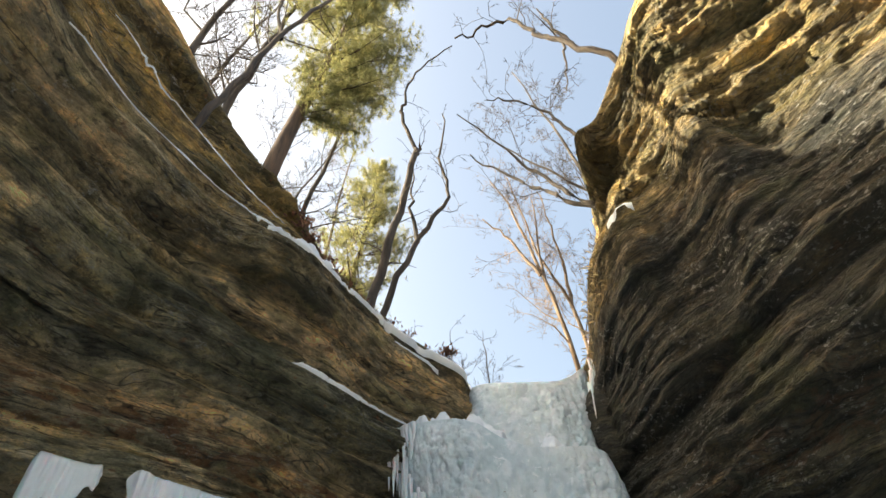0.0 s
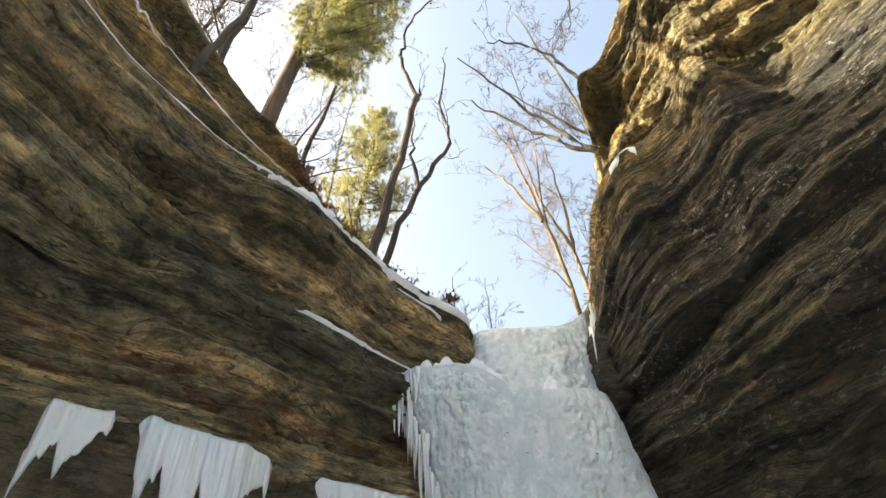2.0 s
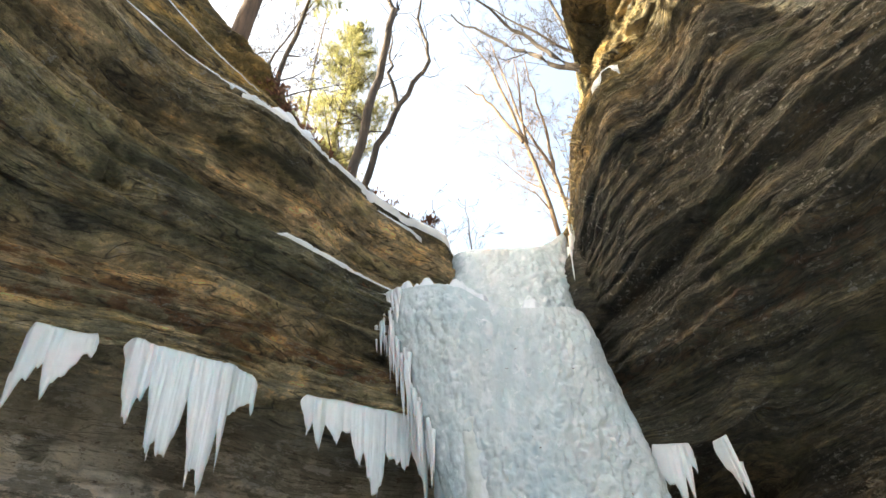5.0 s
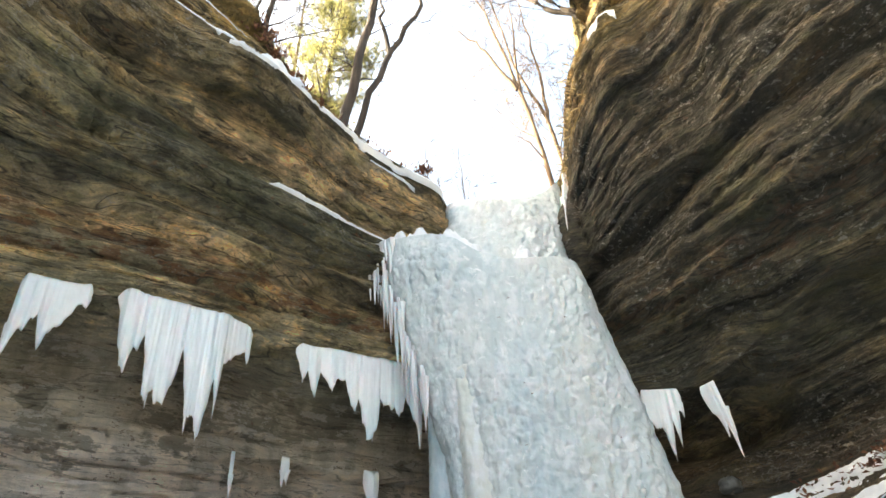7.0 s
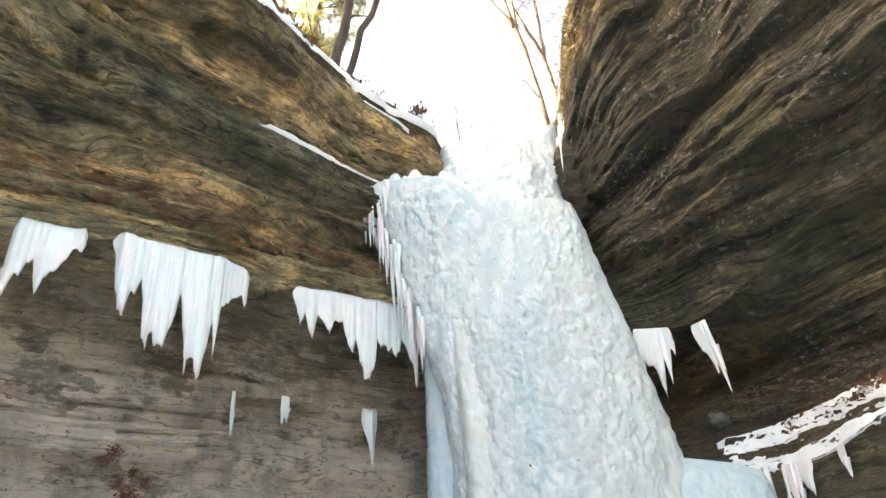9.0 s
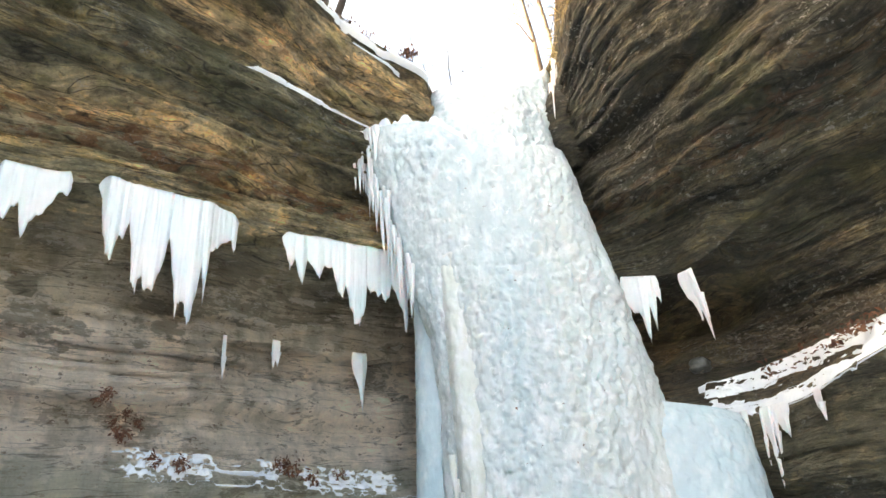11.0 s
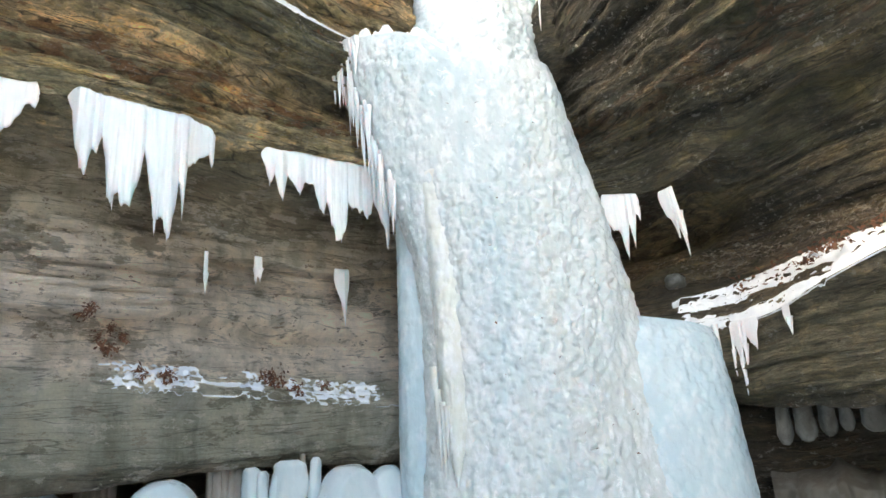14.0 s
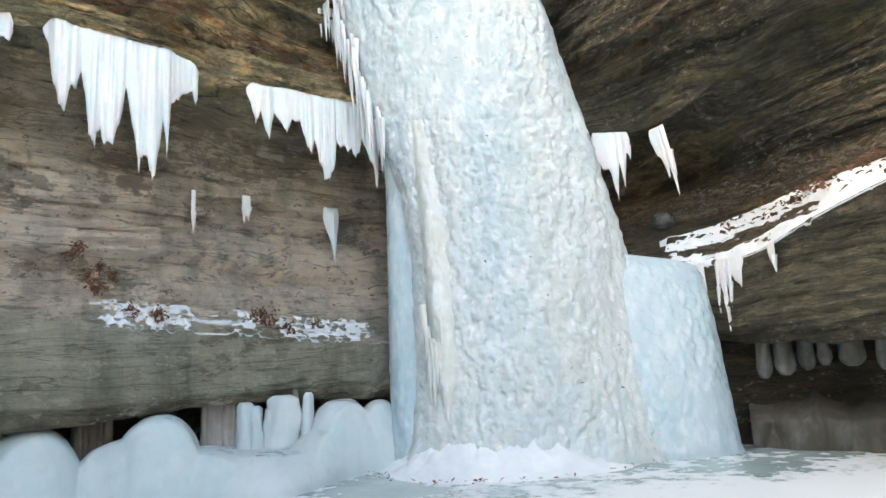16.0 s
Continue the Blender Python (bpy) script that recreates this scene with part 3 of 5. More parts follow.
L.append(tier)
L.append([(a, r + (0.16 if a < -18 else 0.06), z + 0.03) for a, r, z in tier])
rim = bed_line(AZ_L, [5.0, 5.2, 5.4, 5.75, 6.15, 6.65, 7.0, 7.35, 7.95, 8.9, 9.8, 10.8, 11.4],
               [12.4, 12.4, 12.3, 12.15, 11.9, 11.4, 10.85, 10.25, 9.5, 9.4, 9.35, 9.2, 9.12])
RIM = len(L)
L.append(rim)
L.append(back(rim, 1.6, 0.35))
# unseen hill behind the rim, added to keep sun off the lower right wall
L.append([(a, r + 10, z + (4.5 if a < -70 else 5.4 if a < -25 else 4.0 if a < -4 else 3.0 if a < 2 else 0.5)) for a, r, z in rim])
L.append([(a, r + 80, z + (9.0 if a < 0 else 3.0)) for a, r, z in rim])
# behind the camera, unseen, the walls are moved apart to let in more light
L = [[(a, r + (6.0 if a < -120 else 2.2 if a < -90 else 0.4 if a < -70 else 0.0), z) for a, r, z in line] for line in L]
# above the shelf the wall ends in a sheer corner behind the upper cascade
for k, line in enumerate(L):
    cut = [(a, float(np.interp(a, AZ_L, [p[1] for p in line])), float(np.interp(a, AZ_L, [p[2] for p in line]))) for a in (2.1, 3.3)]
    deep = 0.9 if k >= SHELF - 1 else 0.0
    L[k] = line[:11] + [cut[0], (3.3, cut[1][1] + deep, cut[1][2])] + [(a, r + deep, z) for a, r, z in line[11:]]
left = Sheet(L, 0.029, 740, (-64, 12), (LOW, THIN, LIP, SHELF, SUB, LEDGE, TIER, RIM), seed=11,
             strength=((0.9, 0.4), (2.0, 0.35), (2.5, 0.6), (3.0, 1.1), (4.2, 1.3), (4.7, 1.0), (5.4, 0.9), (5.7, 1.3), (8.8, 1.3), (9.1, 1.0), (12, 1.0)), coarse=((0, 1.0), (13, 1.0)), lump=0.30, rough=0.08, dip=0.35, fold=((0, 0.1), (5.5, 0.15), (9, 0.15)))
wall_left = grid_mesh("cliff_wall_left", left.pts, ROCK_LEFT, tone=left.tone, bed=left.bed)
tagged(wall_left, "overhanging layered brown sandstone canyon wall with snowy ledges", "cliff", kind="structure")

AZ_R = [9, 16, 20, 23, 27, 31, 36, 42, 52, 70, 100, 135]
R = []
R.append(bed_line(AZ_R, [11.4, 11.3, 11.2, 11.2, 11.1, 11.0, 10.9, 10.7, 10.2, 9.5, 9.0, 8.8], -0.3))
R.append(back(R[0], -0.1, 1.8))
R.append(bed_line(AZ_R, [11.0, 10.9, 10.9, 10.9, 10.8, 10.2, 9.4, 8.8, 8.2, 7.6, 7.4, 7.4], 1.5))
R.append(back(R[-1], -0.12, 0.2))
SIDE_LIP = len(R)
R.append(bed_line(AZ_R, [10.9, 10.9, 10.9, 10.9, 10.7, 9.95, 8.6, 7.9, 7.3, 7.0, 7.0, 7.0],
                  [2.7, 2.7, 2.7, 2.7, 2.7, 2.74, 2.96, 3.17, 3.25, 3.3, 3.3, 3.3]))
R.append(bed_line(AZ_R, [11.2, 11.1, 11.0, 11.0, 11.0, 10.8, 9.6, 8.9, 8.2, 8.0, 8.0, 8.0],
                  [3.2, 3.2, 3.2, 3.25, 3.33, 3.5, 3.55, 3.6, 3.7, 3.7, 3.7, 3.7]))
SLOPE = len(R)
R.append(bed_line(AZ_R, [11.7, 11.6, 11.6, 11.5, 11.3, 11.2, 10.5, 9.8, 9.0, 8.6, 8.6, 8.6],
                  [3.5, 3.55, 3.6, 3.85, 4.08, 4.15, 4.1, 4.1, 4.1, 4.1, 4.1, 4.1]))
R.append(bed_line(AZ_R, [13.6, 13.8, 14.0, 14.0, 13.0, 10.9, 10.1, 9.45, 8.7, 8.3, 8.3, 8.3], 4.6))
SIDE_ROOF = len(R) + 1
R.append(bed_line(AZ_R, [12.4, 12.4, 12.4, 12.2, 10.9, 10.2, 9.5, 8.8, 8.0, 7.6, 7.6, 7.6],
                  [4.95, 4.95, 4.95, 4.95, 4.95, 5.0, 5.25, 5.6, 5.8, 5.8, 5.8, 5.8]))
R.append(bed_line(AZ_R, [10.9, 10.6, 10.5, 10.6, 10.1, 9.6, 8.9, 8.25, 7.5, 7.2, 7.2, 7.2],
                  [5.0, 5.0, 5.0, 4.98, 5.05, 5.35, 5.6, 5.9, 6.0, 6.0, 6.0, 6.0]))
mid_r = bed_line(AZ_R, [10.9, 10.5, 10.1, 9.8, 9.1, 8.5, 7.9, 7.5, 7.1, 6.9, 6.9, 6.9], [6.2, 6.2, 6.2, 6.1, 6.15, 6.2, 6.4, 6.6, 6.6, 6.5, 6.5, 6.5])
R.append(back(mid_r, 0.28, -0.02))
R.append(back(mid_r, -0.10, 0.08))
up_r = bed_line(AZ_R, [10.9, 10.4, 9.8, 9.2, 8.6, 8.0, 7.5, 7.1, 6.9, 6.8, 6.8, 6.8], [7.4, 7.4, 7.4, 7.3, 7.4, 7.5, 7.5, 7.6, 7.5, 7.5, 7.5, 7.5])
R.append(back(up_r, 0.22, -0.02))
R.append(back(up_r, -0.10, 0.08))
SIDE_SHELF = len(R)
R.append([(9, 11.2, 9.3), (15.6, 10.0, 9.6), (18.3, 8.0, 9.7), (22.0, 7.1, 9.7), (27, 6.85, 9.7), (31, 6.5, 9.7), (36, 5.85, 9.7),
          (42, 6.5, 9.1), (52, 6.3, 9.1), (70, 6.3, 9.2), (100, 6.6, 9.2), (135, 7.0, 9.2)])
R.append([(9, 11.6, 9.35), (15.8, 10.4, 9.65), (19.0, 8.3, 9.75), (23.0, 7.6, 9.8), (27, 7.25, 9.8), (31, 6.9, 9.8), (36, 6.3, 9.8),
          (42, 6.8, 9.25), (52, 6.6, 9.25), (70, 6.6, 9.3), (100, 6.9, 9.3), (135, 7.3, 9.3)])
R.append([(9, 12.4, 9.4), (16, 11.2, 9.8), (20.5, 8.9, 10.4), (22.8, 7.7, 11.3), (26, 6.95, 11.2), (31, 6.5, 11.0), (36, 6.0, 11.0),
          (42, 6.0, 11.0), (52, 5.9, 11.0), (70, 5.9, 11.0), (100, 6.4, 11.0), (135, 6.8, 11.0)])
R.append([(9, 13.4, 9.5), (16, 12.2, 10.1), (21.5, 8.8, 10.9), (20.2, 6.95, 11.4), (24.8, 6.55, 11.8), (31, 5.85, 12.1), (38, 5.05, 12.05),
          (46, 4.7, 12.2), (56, 4.8, 12.5), (72, 5.0, 12.5), (100, 5.8, 12.5), (135, 6.4, 12.4)])
R.append(back(R[-1], 1.8, 0.7))
R.append(back(R[-1], 10, 2.0))
R.append(back(R[-1], 70, 5.0))
# behind the ice the wall stands back; out of view downstream it is spread to admit light
R = [[(a, r + (1.1 if a < 12 else 0.45 if a < 16.5 else 0.0) * (k > SIDE_ROOF) + (5.0 if a > 120 else 1.6 if a > 90 else 0.2 if a > 60 else 0.0), z) for a, r, z in line] for k, line in enumerate(R)]
right = Sheet(R, 0.031, 740, (8, 66), (SIDE_LIP, SIDE_LIP + 1, SIDE_ROOF, SIDE_SHELF, SIDE_SHELF + 3), seed=47,
              strength=((2.6, 0.35), (4.6, 0.5), (5.4, 0.75), (7.3, 0.65), (8.2, 0.35), (9.4, 0.3), (9.8, 1.3)), coarse=((4, 0.8), (9.4, 0.8), (9.9, 0.25)), lump=0.34, rough=0.15, dip=0.5, fold=((0, 0.1), (5.0, 0.25), (9.3, 0.2), (9.9, 0.35)))
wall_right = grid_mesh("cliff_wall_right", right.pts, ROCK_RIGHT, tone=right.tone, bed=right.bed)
tagged(wall_right, "overhanging sandstone canyon wall, shade painted in below and sunlight at its rim", "cliff", kind="structure")

# ---------------------------------------------------------------- ground
gr = np.concatenate([np.linspace(0.0, 13.0, 90), np.geomspace(13.5, 900, 30)])
ga = np.linspace(0, 2 * math.pi, 240, endpoint=False)
GX, GY = gr[:, None] * np.sin(ga), gr[:, None] * np.cos(ga)
GZ = 0.05 * (fbm(GX * 0.8, GY * 0.8, 0.0, 4, 3) - 0.5) + 0 * GX
ground = grid_mesh("ground", np.stack([GX, GY, GZ], -1), POOL, closed=True)
tagged(ground, "frozen plunge pool of pale blue ice dusted with snow", "ice", kind="structure")


# ---------------------------------------------------------------- snow on the ledges
def ledge_snow(sheet, k, az0, az1, label, seed, thick=0.07, gaps=0.42, reach=1, spill=0.05, scale=1.2, parted=None, ragged=0.38, grit=6, upto=1.0, hang=0.08):
    """Snow lying on the ledge between bedding lines k and k + reach, thinning out in gaps."""
    i0, i1 = sheet.row[k], sheet.row[k + reach]
    a = sheet.az[i0]
    cols = np.where((a >= az0) & (a <= az1))[0]
    cols = np.arange(cols[0], cols[-1] + 1)
    p = sheet.pts[i0:i1 + 1][:, cols[0]:cols[-1] + 1].copy()
    # as many rows as the drift needs, over the outer share of the ledge
    at = np.linspace(0, (len(p) - 1) * upto, max(len(p), 9))
    low = np.minimum(at.astype(int), len(p) - 2)
    part = (at - low)[:, None, None]
    p = p[low] * (1 - part) + p[low + 1] * part
    n = p.shape[0]
    x, y = p[0, :, 0], p[0, :, 1]
    keep = np.clip((fbm(x * scale, y * scale, 0.0, 5, seed) - gaps) * 7, 0, 1)
    fade = np.clip(np.minimum(np.arange(len(cols)), np.arange(len(cols))[::-1]) / 12.0, 0, 1)
    keep = keep * fade
    v = np.linspace(0, 1, n)[:, None]
    hump = np.clip(np.minimum(v * 8, (1 - v) * 4), 0, 1) ** 0.5
    body = thick * 2 * fbm(p[..., 0] * 5, p[..., 1] * 5, p[..., 2] * 3, 4, seed + 2)
    r = np.hypot(p[..., 0], p[..., 1])
    keep = np.repeat(keep[None, :], n, 0)
    rough = fbm(p[..., 0] * grit, p[..., 1] * grit, p[..., 2] * grit + v * grit / 2, 4, seed + 5)
    keep = keep * np.clip((rough - ragged) * 9, 0, 1)
    if parted is not None:
        # bare rock shows between an upper and a lower strip
        az = a[cols[0]:cols[-1] + 1][None, :] + 3 * (fbm(p[..., 0] * 2, p[..., 1] * 2, p[..., 2] * 2, 4, seed + 9) - 0.5)
        open_rock = np.clip((parted - az) * 0.8, 0, 1) * np.clip((v - 0.22) * 12, 0, 1) * np.clip((0.6 - v) * 12, 0, 1)
        keep = keep * (1 - open_rock)
    q = p.copy()
    # the uncovered stretches stay under the rock's skin
    q[..., 2] += hump * body * keep - 0.05 * (1 - keep) - 0.02 * (1 - hump)
    q[..., 0] -= p[..., 0] / r * spill * (1 - v) * keep
    q[..., 1] -= p[..., 1] / r * spill * (1 - v) * keep
    front = q[:1].copy()
    front[..., 2] -= hang
    front[..., 0] += p[:1, :, 0] / r[:1] * 0.12
    front[..., 1] += p[:1, :, 1] / r[:1] * 0.12
    ob = grid_mesh("ledge_snow", np.concatenate([front, q]), SNOW)
    return tagged(ob, label, "snow", kind="stuff")


ledge_snow(left, LEDGE, -55, -21, "thin white snow along a narrow rock ledge", 21, 0.02, 0.16, scale=2.0, spill=0.005, ragged=0.12, upto=0.35, hang=0.015)
ledge_snow(left, TIER, -52, -21, "broken line of snow on a high rock ledge", 23, 0.02, 0.34, scale=2.0, spill=0.01, ragged=0.18, hang=0.02)
ledge_snow(left, SHELF, -16.5, 1, "white snow lying on a rock shelf beside the ice", 25, 0.04, 0.20, scale=3.0, spill=0.03, ragged=0.2)
ledge_snow(left, SUB, -8.0, -0.5, "thread of snow on a thin rock step", 26, 0.015, 0.25, scale=3.0, spill=0.01, ragged=0.15, hang=0.02)
ledge_snow(left, LEDGE, -23, 2.6, "white snow on the canyon rim", 27, 0.04, 0.25, scale=2.5, spill=0.02, ragged=0.22)
ledge_snow(left, RIM, -14, 11, "deep snow behind the canyon rim", 29, 0.06, 0.1, spill=0.02)
ledge_snow(left, LOW, -24, 2, "patchy snow on a low ledge with dry plants", 31, 0.02, 0.30, scale=2.2, spill=0.01, ragged=0.42, grit=13, hang=0.02)
ledge_snow(right, SIDE_LIP, 24, 75, "snow with dead leaves on a sloping side ledge", 33, 0.03, 0.12, spill=0.01, scale=0.9, parted=36.5, ragged=0.24, hang=0.02)
ledge_snow(right, SIDE_SHELF, 21.5, 25.5, "small patch of snow on a high rock shelf", 35, 0.012, 0.3, spill=0.0)

# ---------------------------------------------------------------- frozen waterfall
def edge(z, table):
    zs, xs = zip(*table)
    return np.interp(z, zs, xs)


def ice_body(z0, z1, lft, rgt, front, depth, seed, lump=0.2, nu=170, nz=300, crest=None, square=0.55):
    """A frozen column: its edges and front by height, swelling outwards, fluted and knobbed; crest gives the top by share of the width."""
    a = np.linspace(-0.15, math.pi + 0.15, nu)[None, :]
    c, s = -np.cos(a), np.sin(a)
    t = np.linspace(0, 1, nz)[:, None]
    top = z1 if crest is None else edge((c + 1) / 2, crest)
    z = z0 + t * (top - z0)
    xl, xr, yf, dp = edge(z, lft), edge(z, rgt), edge(z, front), edge(z, depth)
    prof = np.sign(s) * np.abs(s) ** square
    x = (xl + xr) / 2 + (xr - xl) / 2 * c
    y = yf + dp * (1 - prof)
    flute = fbm(x * 3.0, y * 2.0, z * 0.22, 4, seed) - 0.5
    wx = x + 0.10 * (vnoise(x * 3, y, z * 2, seed + 1) - 0.5)
    big = bumps(wx * 3.4, z * 2.1 + 0.6 * flute, seed + 2)
    small = bumps(wx * 9.0 + 0.5 * flute, z * 4.6, seed + 3)
    tiny = bumps(wx * 17.0, z * 11.0 + flute, seed + 6)
    # the sides run smooth, the middle is knobbed
    where = np.clip((vnoise(x * 0.9, y, z * 0.5, seed + 4) - 0.25) * 2.2, 0.15, 1) * np.clip((1 - np.abs(c - 0.1)) * 2.6, 0.12, 1)
    tip = bumps(wx * 9.5, -z * 5.5 + 0.8 * flute, seed + 9) * where
    grain = fbm(x * 14, y * 9, z * 9, 2, seed + 5) - 0.5
    calm = np.clip(np.minimum(t * 14, 1) * np.minimum((1 - t) * 14 + 0.15, 1), 0, 1)
    ribs = fbm(x * 11, y * 7, z * 0.5, 3, seed + 8) - 0.5
    d = lump * calm * (0.6 * flute + 0.14 * ribs + where * (0.06 * big + 0.26 * small + 0.34 * tiny) + 0.42 * tip + 0.34 * grain)
    return np.stack([x + d * c, y - d * np.abs(s) - 0.3 * d, z + 0 * x], -1)


def icicle(parent, top, length, rx, ry, seed, mat, lean=0.0, name="icicle"):
    """One tapering, slightly rippled icicle that hangs from a point."""
    rng = random.Random(seed)
    n, m = 11, 8
    t = np.linspace(0, 1, n)[:, None]
    a = np.linspace(0, 2 * math.pi, m, endpoint=False)[None, :] + rng.random() * 3
    taper = (1 - t) ** rng.uniform(0.55, 0.85) * (1 + 0.10 * np.sin(t * rng.uniform(9, 16) + seed)) + 0.012
    wob = 0.12 * rx * np.sin(t * 5 + seed)
    turn = math.atan2(top[0], top[1])
    ex = rx * taper * np.cos(a) * (1 + 0.15 * np.sin(3 * a + seed)) + wob + lean * t * length
    ey = ry * taper * np.sin(a)
    px = top[0] + ex * math.cos(turn) + ey * math.sin(turn)
    py = top[1] - ex * math.sin(turn) + ey * math.cos(turn)
    pz = top[2] + 0.05 - t * (length + 0.05) + 0 * a
    return grid_mesh(name, np.stack([px, py, pz], -1), mat, parent, closed=True)


def icicle_cluster(sheet, k, az0, az1, hem, label, seed, mat=ICICLE, out=0.05, fat=0.13, lift=0.0, lean=0.0):
    """A curtain of fused icicles along an overhang's lip: hem holds (share of the run, length), pointed where icicles end."""
    thing = new("icicle_cluster")
    rng = random.Random(seed)
    run = []
    for i in range(25):
        p = sheet.on_line(k, az0 + (az1 - az0) * i / 24)
        q = p.normalized() * out
        run.append(Vector((p.x - q.x, p.y - q.y, p.z + lift)))
    # flatten the lip's jitter
    run = [sum(run[max(0, i - 2):i + 3], Vector()) / len(run[max(0, i - 2):i + 3]) for i in range(25)]
    mid = np.array(run)
    width = (run[-1] - run[0]).length
    n = max(40, int(width / 0.011))
    t = np.unique(np.concatenate([np.linspace(0, 1, n), [h[0] for h in hem]]))
    mids = np.stack([np.interp(t, np.linspace(0, 1, 25), mid[:, c]) for c in range(3)], -1)
    length = np.interp(t, [h[0] for h in hem], [h[1] for h in hem])
    length = length * (1 + 0.30 * (fbm(t * width * 22, seed * 1.0, 0.0, 3, seed) - 0.5)) + 0.02
    ends = np.clip(np.minimum(t, 1 - t) * width / min(0.2, 0.1 * width), 0.03, 1) ** 0.6
    top = min(1, fat / 0.12) * (0.02 + 0.16 * fbm(t * width * 2.0, 0.3, 0.0, 3, seed + 1)) * ends - 0.05 * (1 - ends)
    v = np.linspace(0, 1, 26)[:, None]
    z = top[None, :] - v * (top + length)[None, :]
    s = t[None, :] * width
    deep = np.clip(v * (top + length)[None, :] / 0.10, 0, 1) ** 0.5 * np.clip(1 - v, 0, 1) ** 0.42
    flute = 0.55 + 0.75 * fbm(s * 6, z * 0.35, 0.0, 3, seed + 2) + 0.35 * (fbm(s * 24, z * 0.8, 0.0, 2, seed + 3) - 0.5)
    slim = np.clip(length[None, :] * 1.2, 0.35, 1)
    front = fat * deep * ends[None, :] * flute * slim + 0.006
    rad = mids[:, :2] / np.linalg.norm(mids[:, :2], axis=1, keepdims=True)
    tang = np.stack([rad[:, 1], -rad[:, 0]], -1)
    slide = lean * v * (top + length)[None, :]
    loop = []
    for o in (front, -0.6 * front):
        loop.append(np.stack([mids[None, :, 0] - rad[None, :, 0] * o + tang[None, :, 0] * slide, mids[None, :, 1] - rad[None, :, 1] * o + tang[None, :, 1] * slide, mids[None, :, 2] + z], -1))
    pts = np.concatenate([loop[0], loop[1][::-1]])
    grid_mesh("ice_curtain", pts.transpose(1, 0, 2), mat, thing, closed=True)
    # needles at the points of the hem
    for m in range(1, len(hem) - 1):
        if hem[m][1] >= max(hem[m - 1][1], hem[m + 1][1]) and hem[m][1] > 0.2:
            i = int(np.argmin(np.abs(t - hem[m][0])))
            ln = hem[m][1]
            p = mids[i] + np.array([tang[i, 0], tang[i, 1], 0]) * lean * ln * 0.55
            icicle(thing, (p[0], p[1], p[2] - ln * 0.55), ln * 0.5, rng.uniform(0.028, 0.045), 0.03, seed * 31 + m, mat, lean)
    return tagged(thing, label, "icicles", "icicles under the overhangs")


fall = new("frozen_waterfall")
main = ice_body(-0.1, 7.7,
                [(-0.1, 0.05), (0.4, 0.30), (1.4, 0.40), (3.0, 0.40), (4.0, 0.28), (5.2, -0.06), (6.4, -0.42), (7.2, -0.74), (7.75, -0.84)],
                [(-0.1, 4.2), (1.4, 4.05), (3.0, 3.66), (4.7, 3.25), (5.9, 2.95), (7.0, 2.68), (7.4, 2.6), (7.75, 2.55)],
                [(-0.1, 8.45), (0.5, 8.6), (1.5, 8.75), (4.0, 8.92), (7.0, 8.92), (7.75, 9.0)],
                [(-0.1, 1.4), (4.0, 1.0), (7.75, 0.85)], 5, 0.14, 240, 440,
                [(0.0, 7.48), (0.3, 7.50), (0.40, 7.38), (0.48, 7.12), (0.6, 6.95), (0.78, 6.98), (0.88, 7.04), (1.0, 7.02)], 0.40)
lid = main[-1:].copy()
lid[..., 1] += 0.9
lid[..., 2] += 0.06
main = np.concatenate([main, lid])
grid_mesh("main_column", main, ICE, fall)
upper = ice_body(6.9, 9.3,
                 [(7.0, 0.25), (9.2, 0.52), (10.2, 0.55)], [(7.0, 2.66), (8.0, 2.74), (9.2, 2.98), (10.2, 3.12)],
                 [(6.9, 9.4), (7.6, 9.7), (8.5, 9.98), (9.1, 10.15), (10.2, 10.2)], [(7.0, 1.0), (10.2, 0.9)], 8, 0.13, 150, 150,
                 [(0.0, 9.22), (0.12, 9.14), (0.35, 9.04), (0.6, 9.06), (0.7, 9.12), (0.8, 9.28), (0.88, 9.52), (0.95, 9.80), (1.0, 9.95)], 0.45)
lid = upper[-1:].copy()
lid[..., 1] += 0.9
lid[..., 2] -= 0.12
grid_mesh("upper_cascade", np.concatenate([upper, lid]), ICE, fall)
apron = ice_body(-0.1, 2.8,
                 [(-0.1, 3.0), (2.85, 2.9)], [(-0.1, 5.05), (0.1, 4.98), (1.5, 4.90), (2.5, 4.84), (2.85, 4.78)],
                 [(-0.1, 8.65), (1.5, 8.85), (2.5, 9.0), (2.85, 9.15)], [(-0.1, 1.0), (2.85, 0.9)], 14, 0.07, 130, 150,
                 [(0.0, 2.95), (0.35, 2.88), (0.7, 2.78), (1.0, 2.66)], 0.45)
lid = apron[-1:].copy()
lid[..., 1] += 0.9
lid[..., 2] += 0.05
grid_mesh("side_apron", np.concatenate([apron, lid]), ICE_BLUE, fall)
back_col = ice_body(-0.1, 5.1, [(-0.1, 0.02), (1.4, 0.02), (4.0, 0.06), (5.2, 0.05)], [(-0.1, 0.9), (5.2, 0.7)],
                    [(-0.1, 9.3), (5.2, 9.75)], [(-0.1, 0.5), (5.2, 0.4)], 17, 0.07, 70, 160)
grid_mesh("back_column", back_col, ICE_BLUE, fall)
cream = ice_body(0.7, 6.9, [(0.7, 0.72), (1.4, 0.62), (3.5, 0.52), (5.0, 0.40), (6.9, 0.38)], [(0.7, 0.78), (1.5, 0.95), (3.5, 1.05), (5.0, 0.85), (6.9, 0.45)],
                 [(0.7, 8.75), (1.5, 8.80), (3.5, 8.95), (5.2, 9.03), (6.9, 9.25)], [(0.7, 0.3), (6.9, 0.3)], 19, 0.06, 60, 240, None, 0.8)
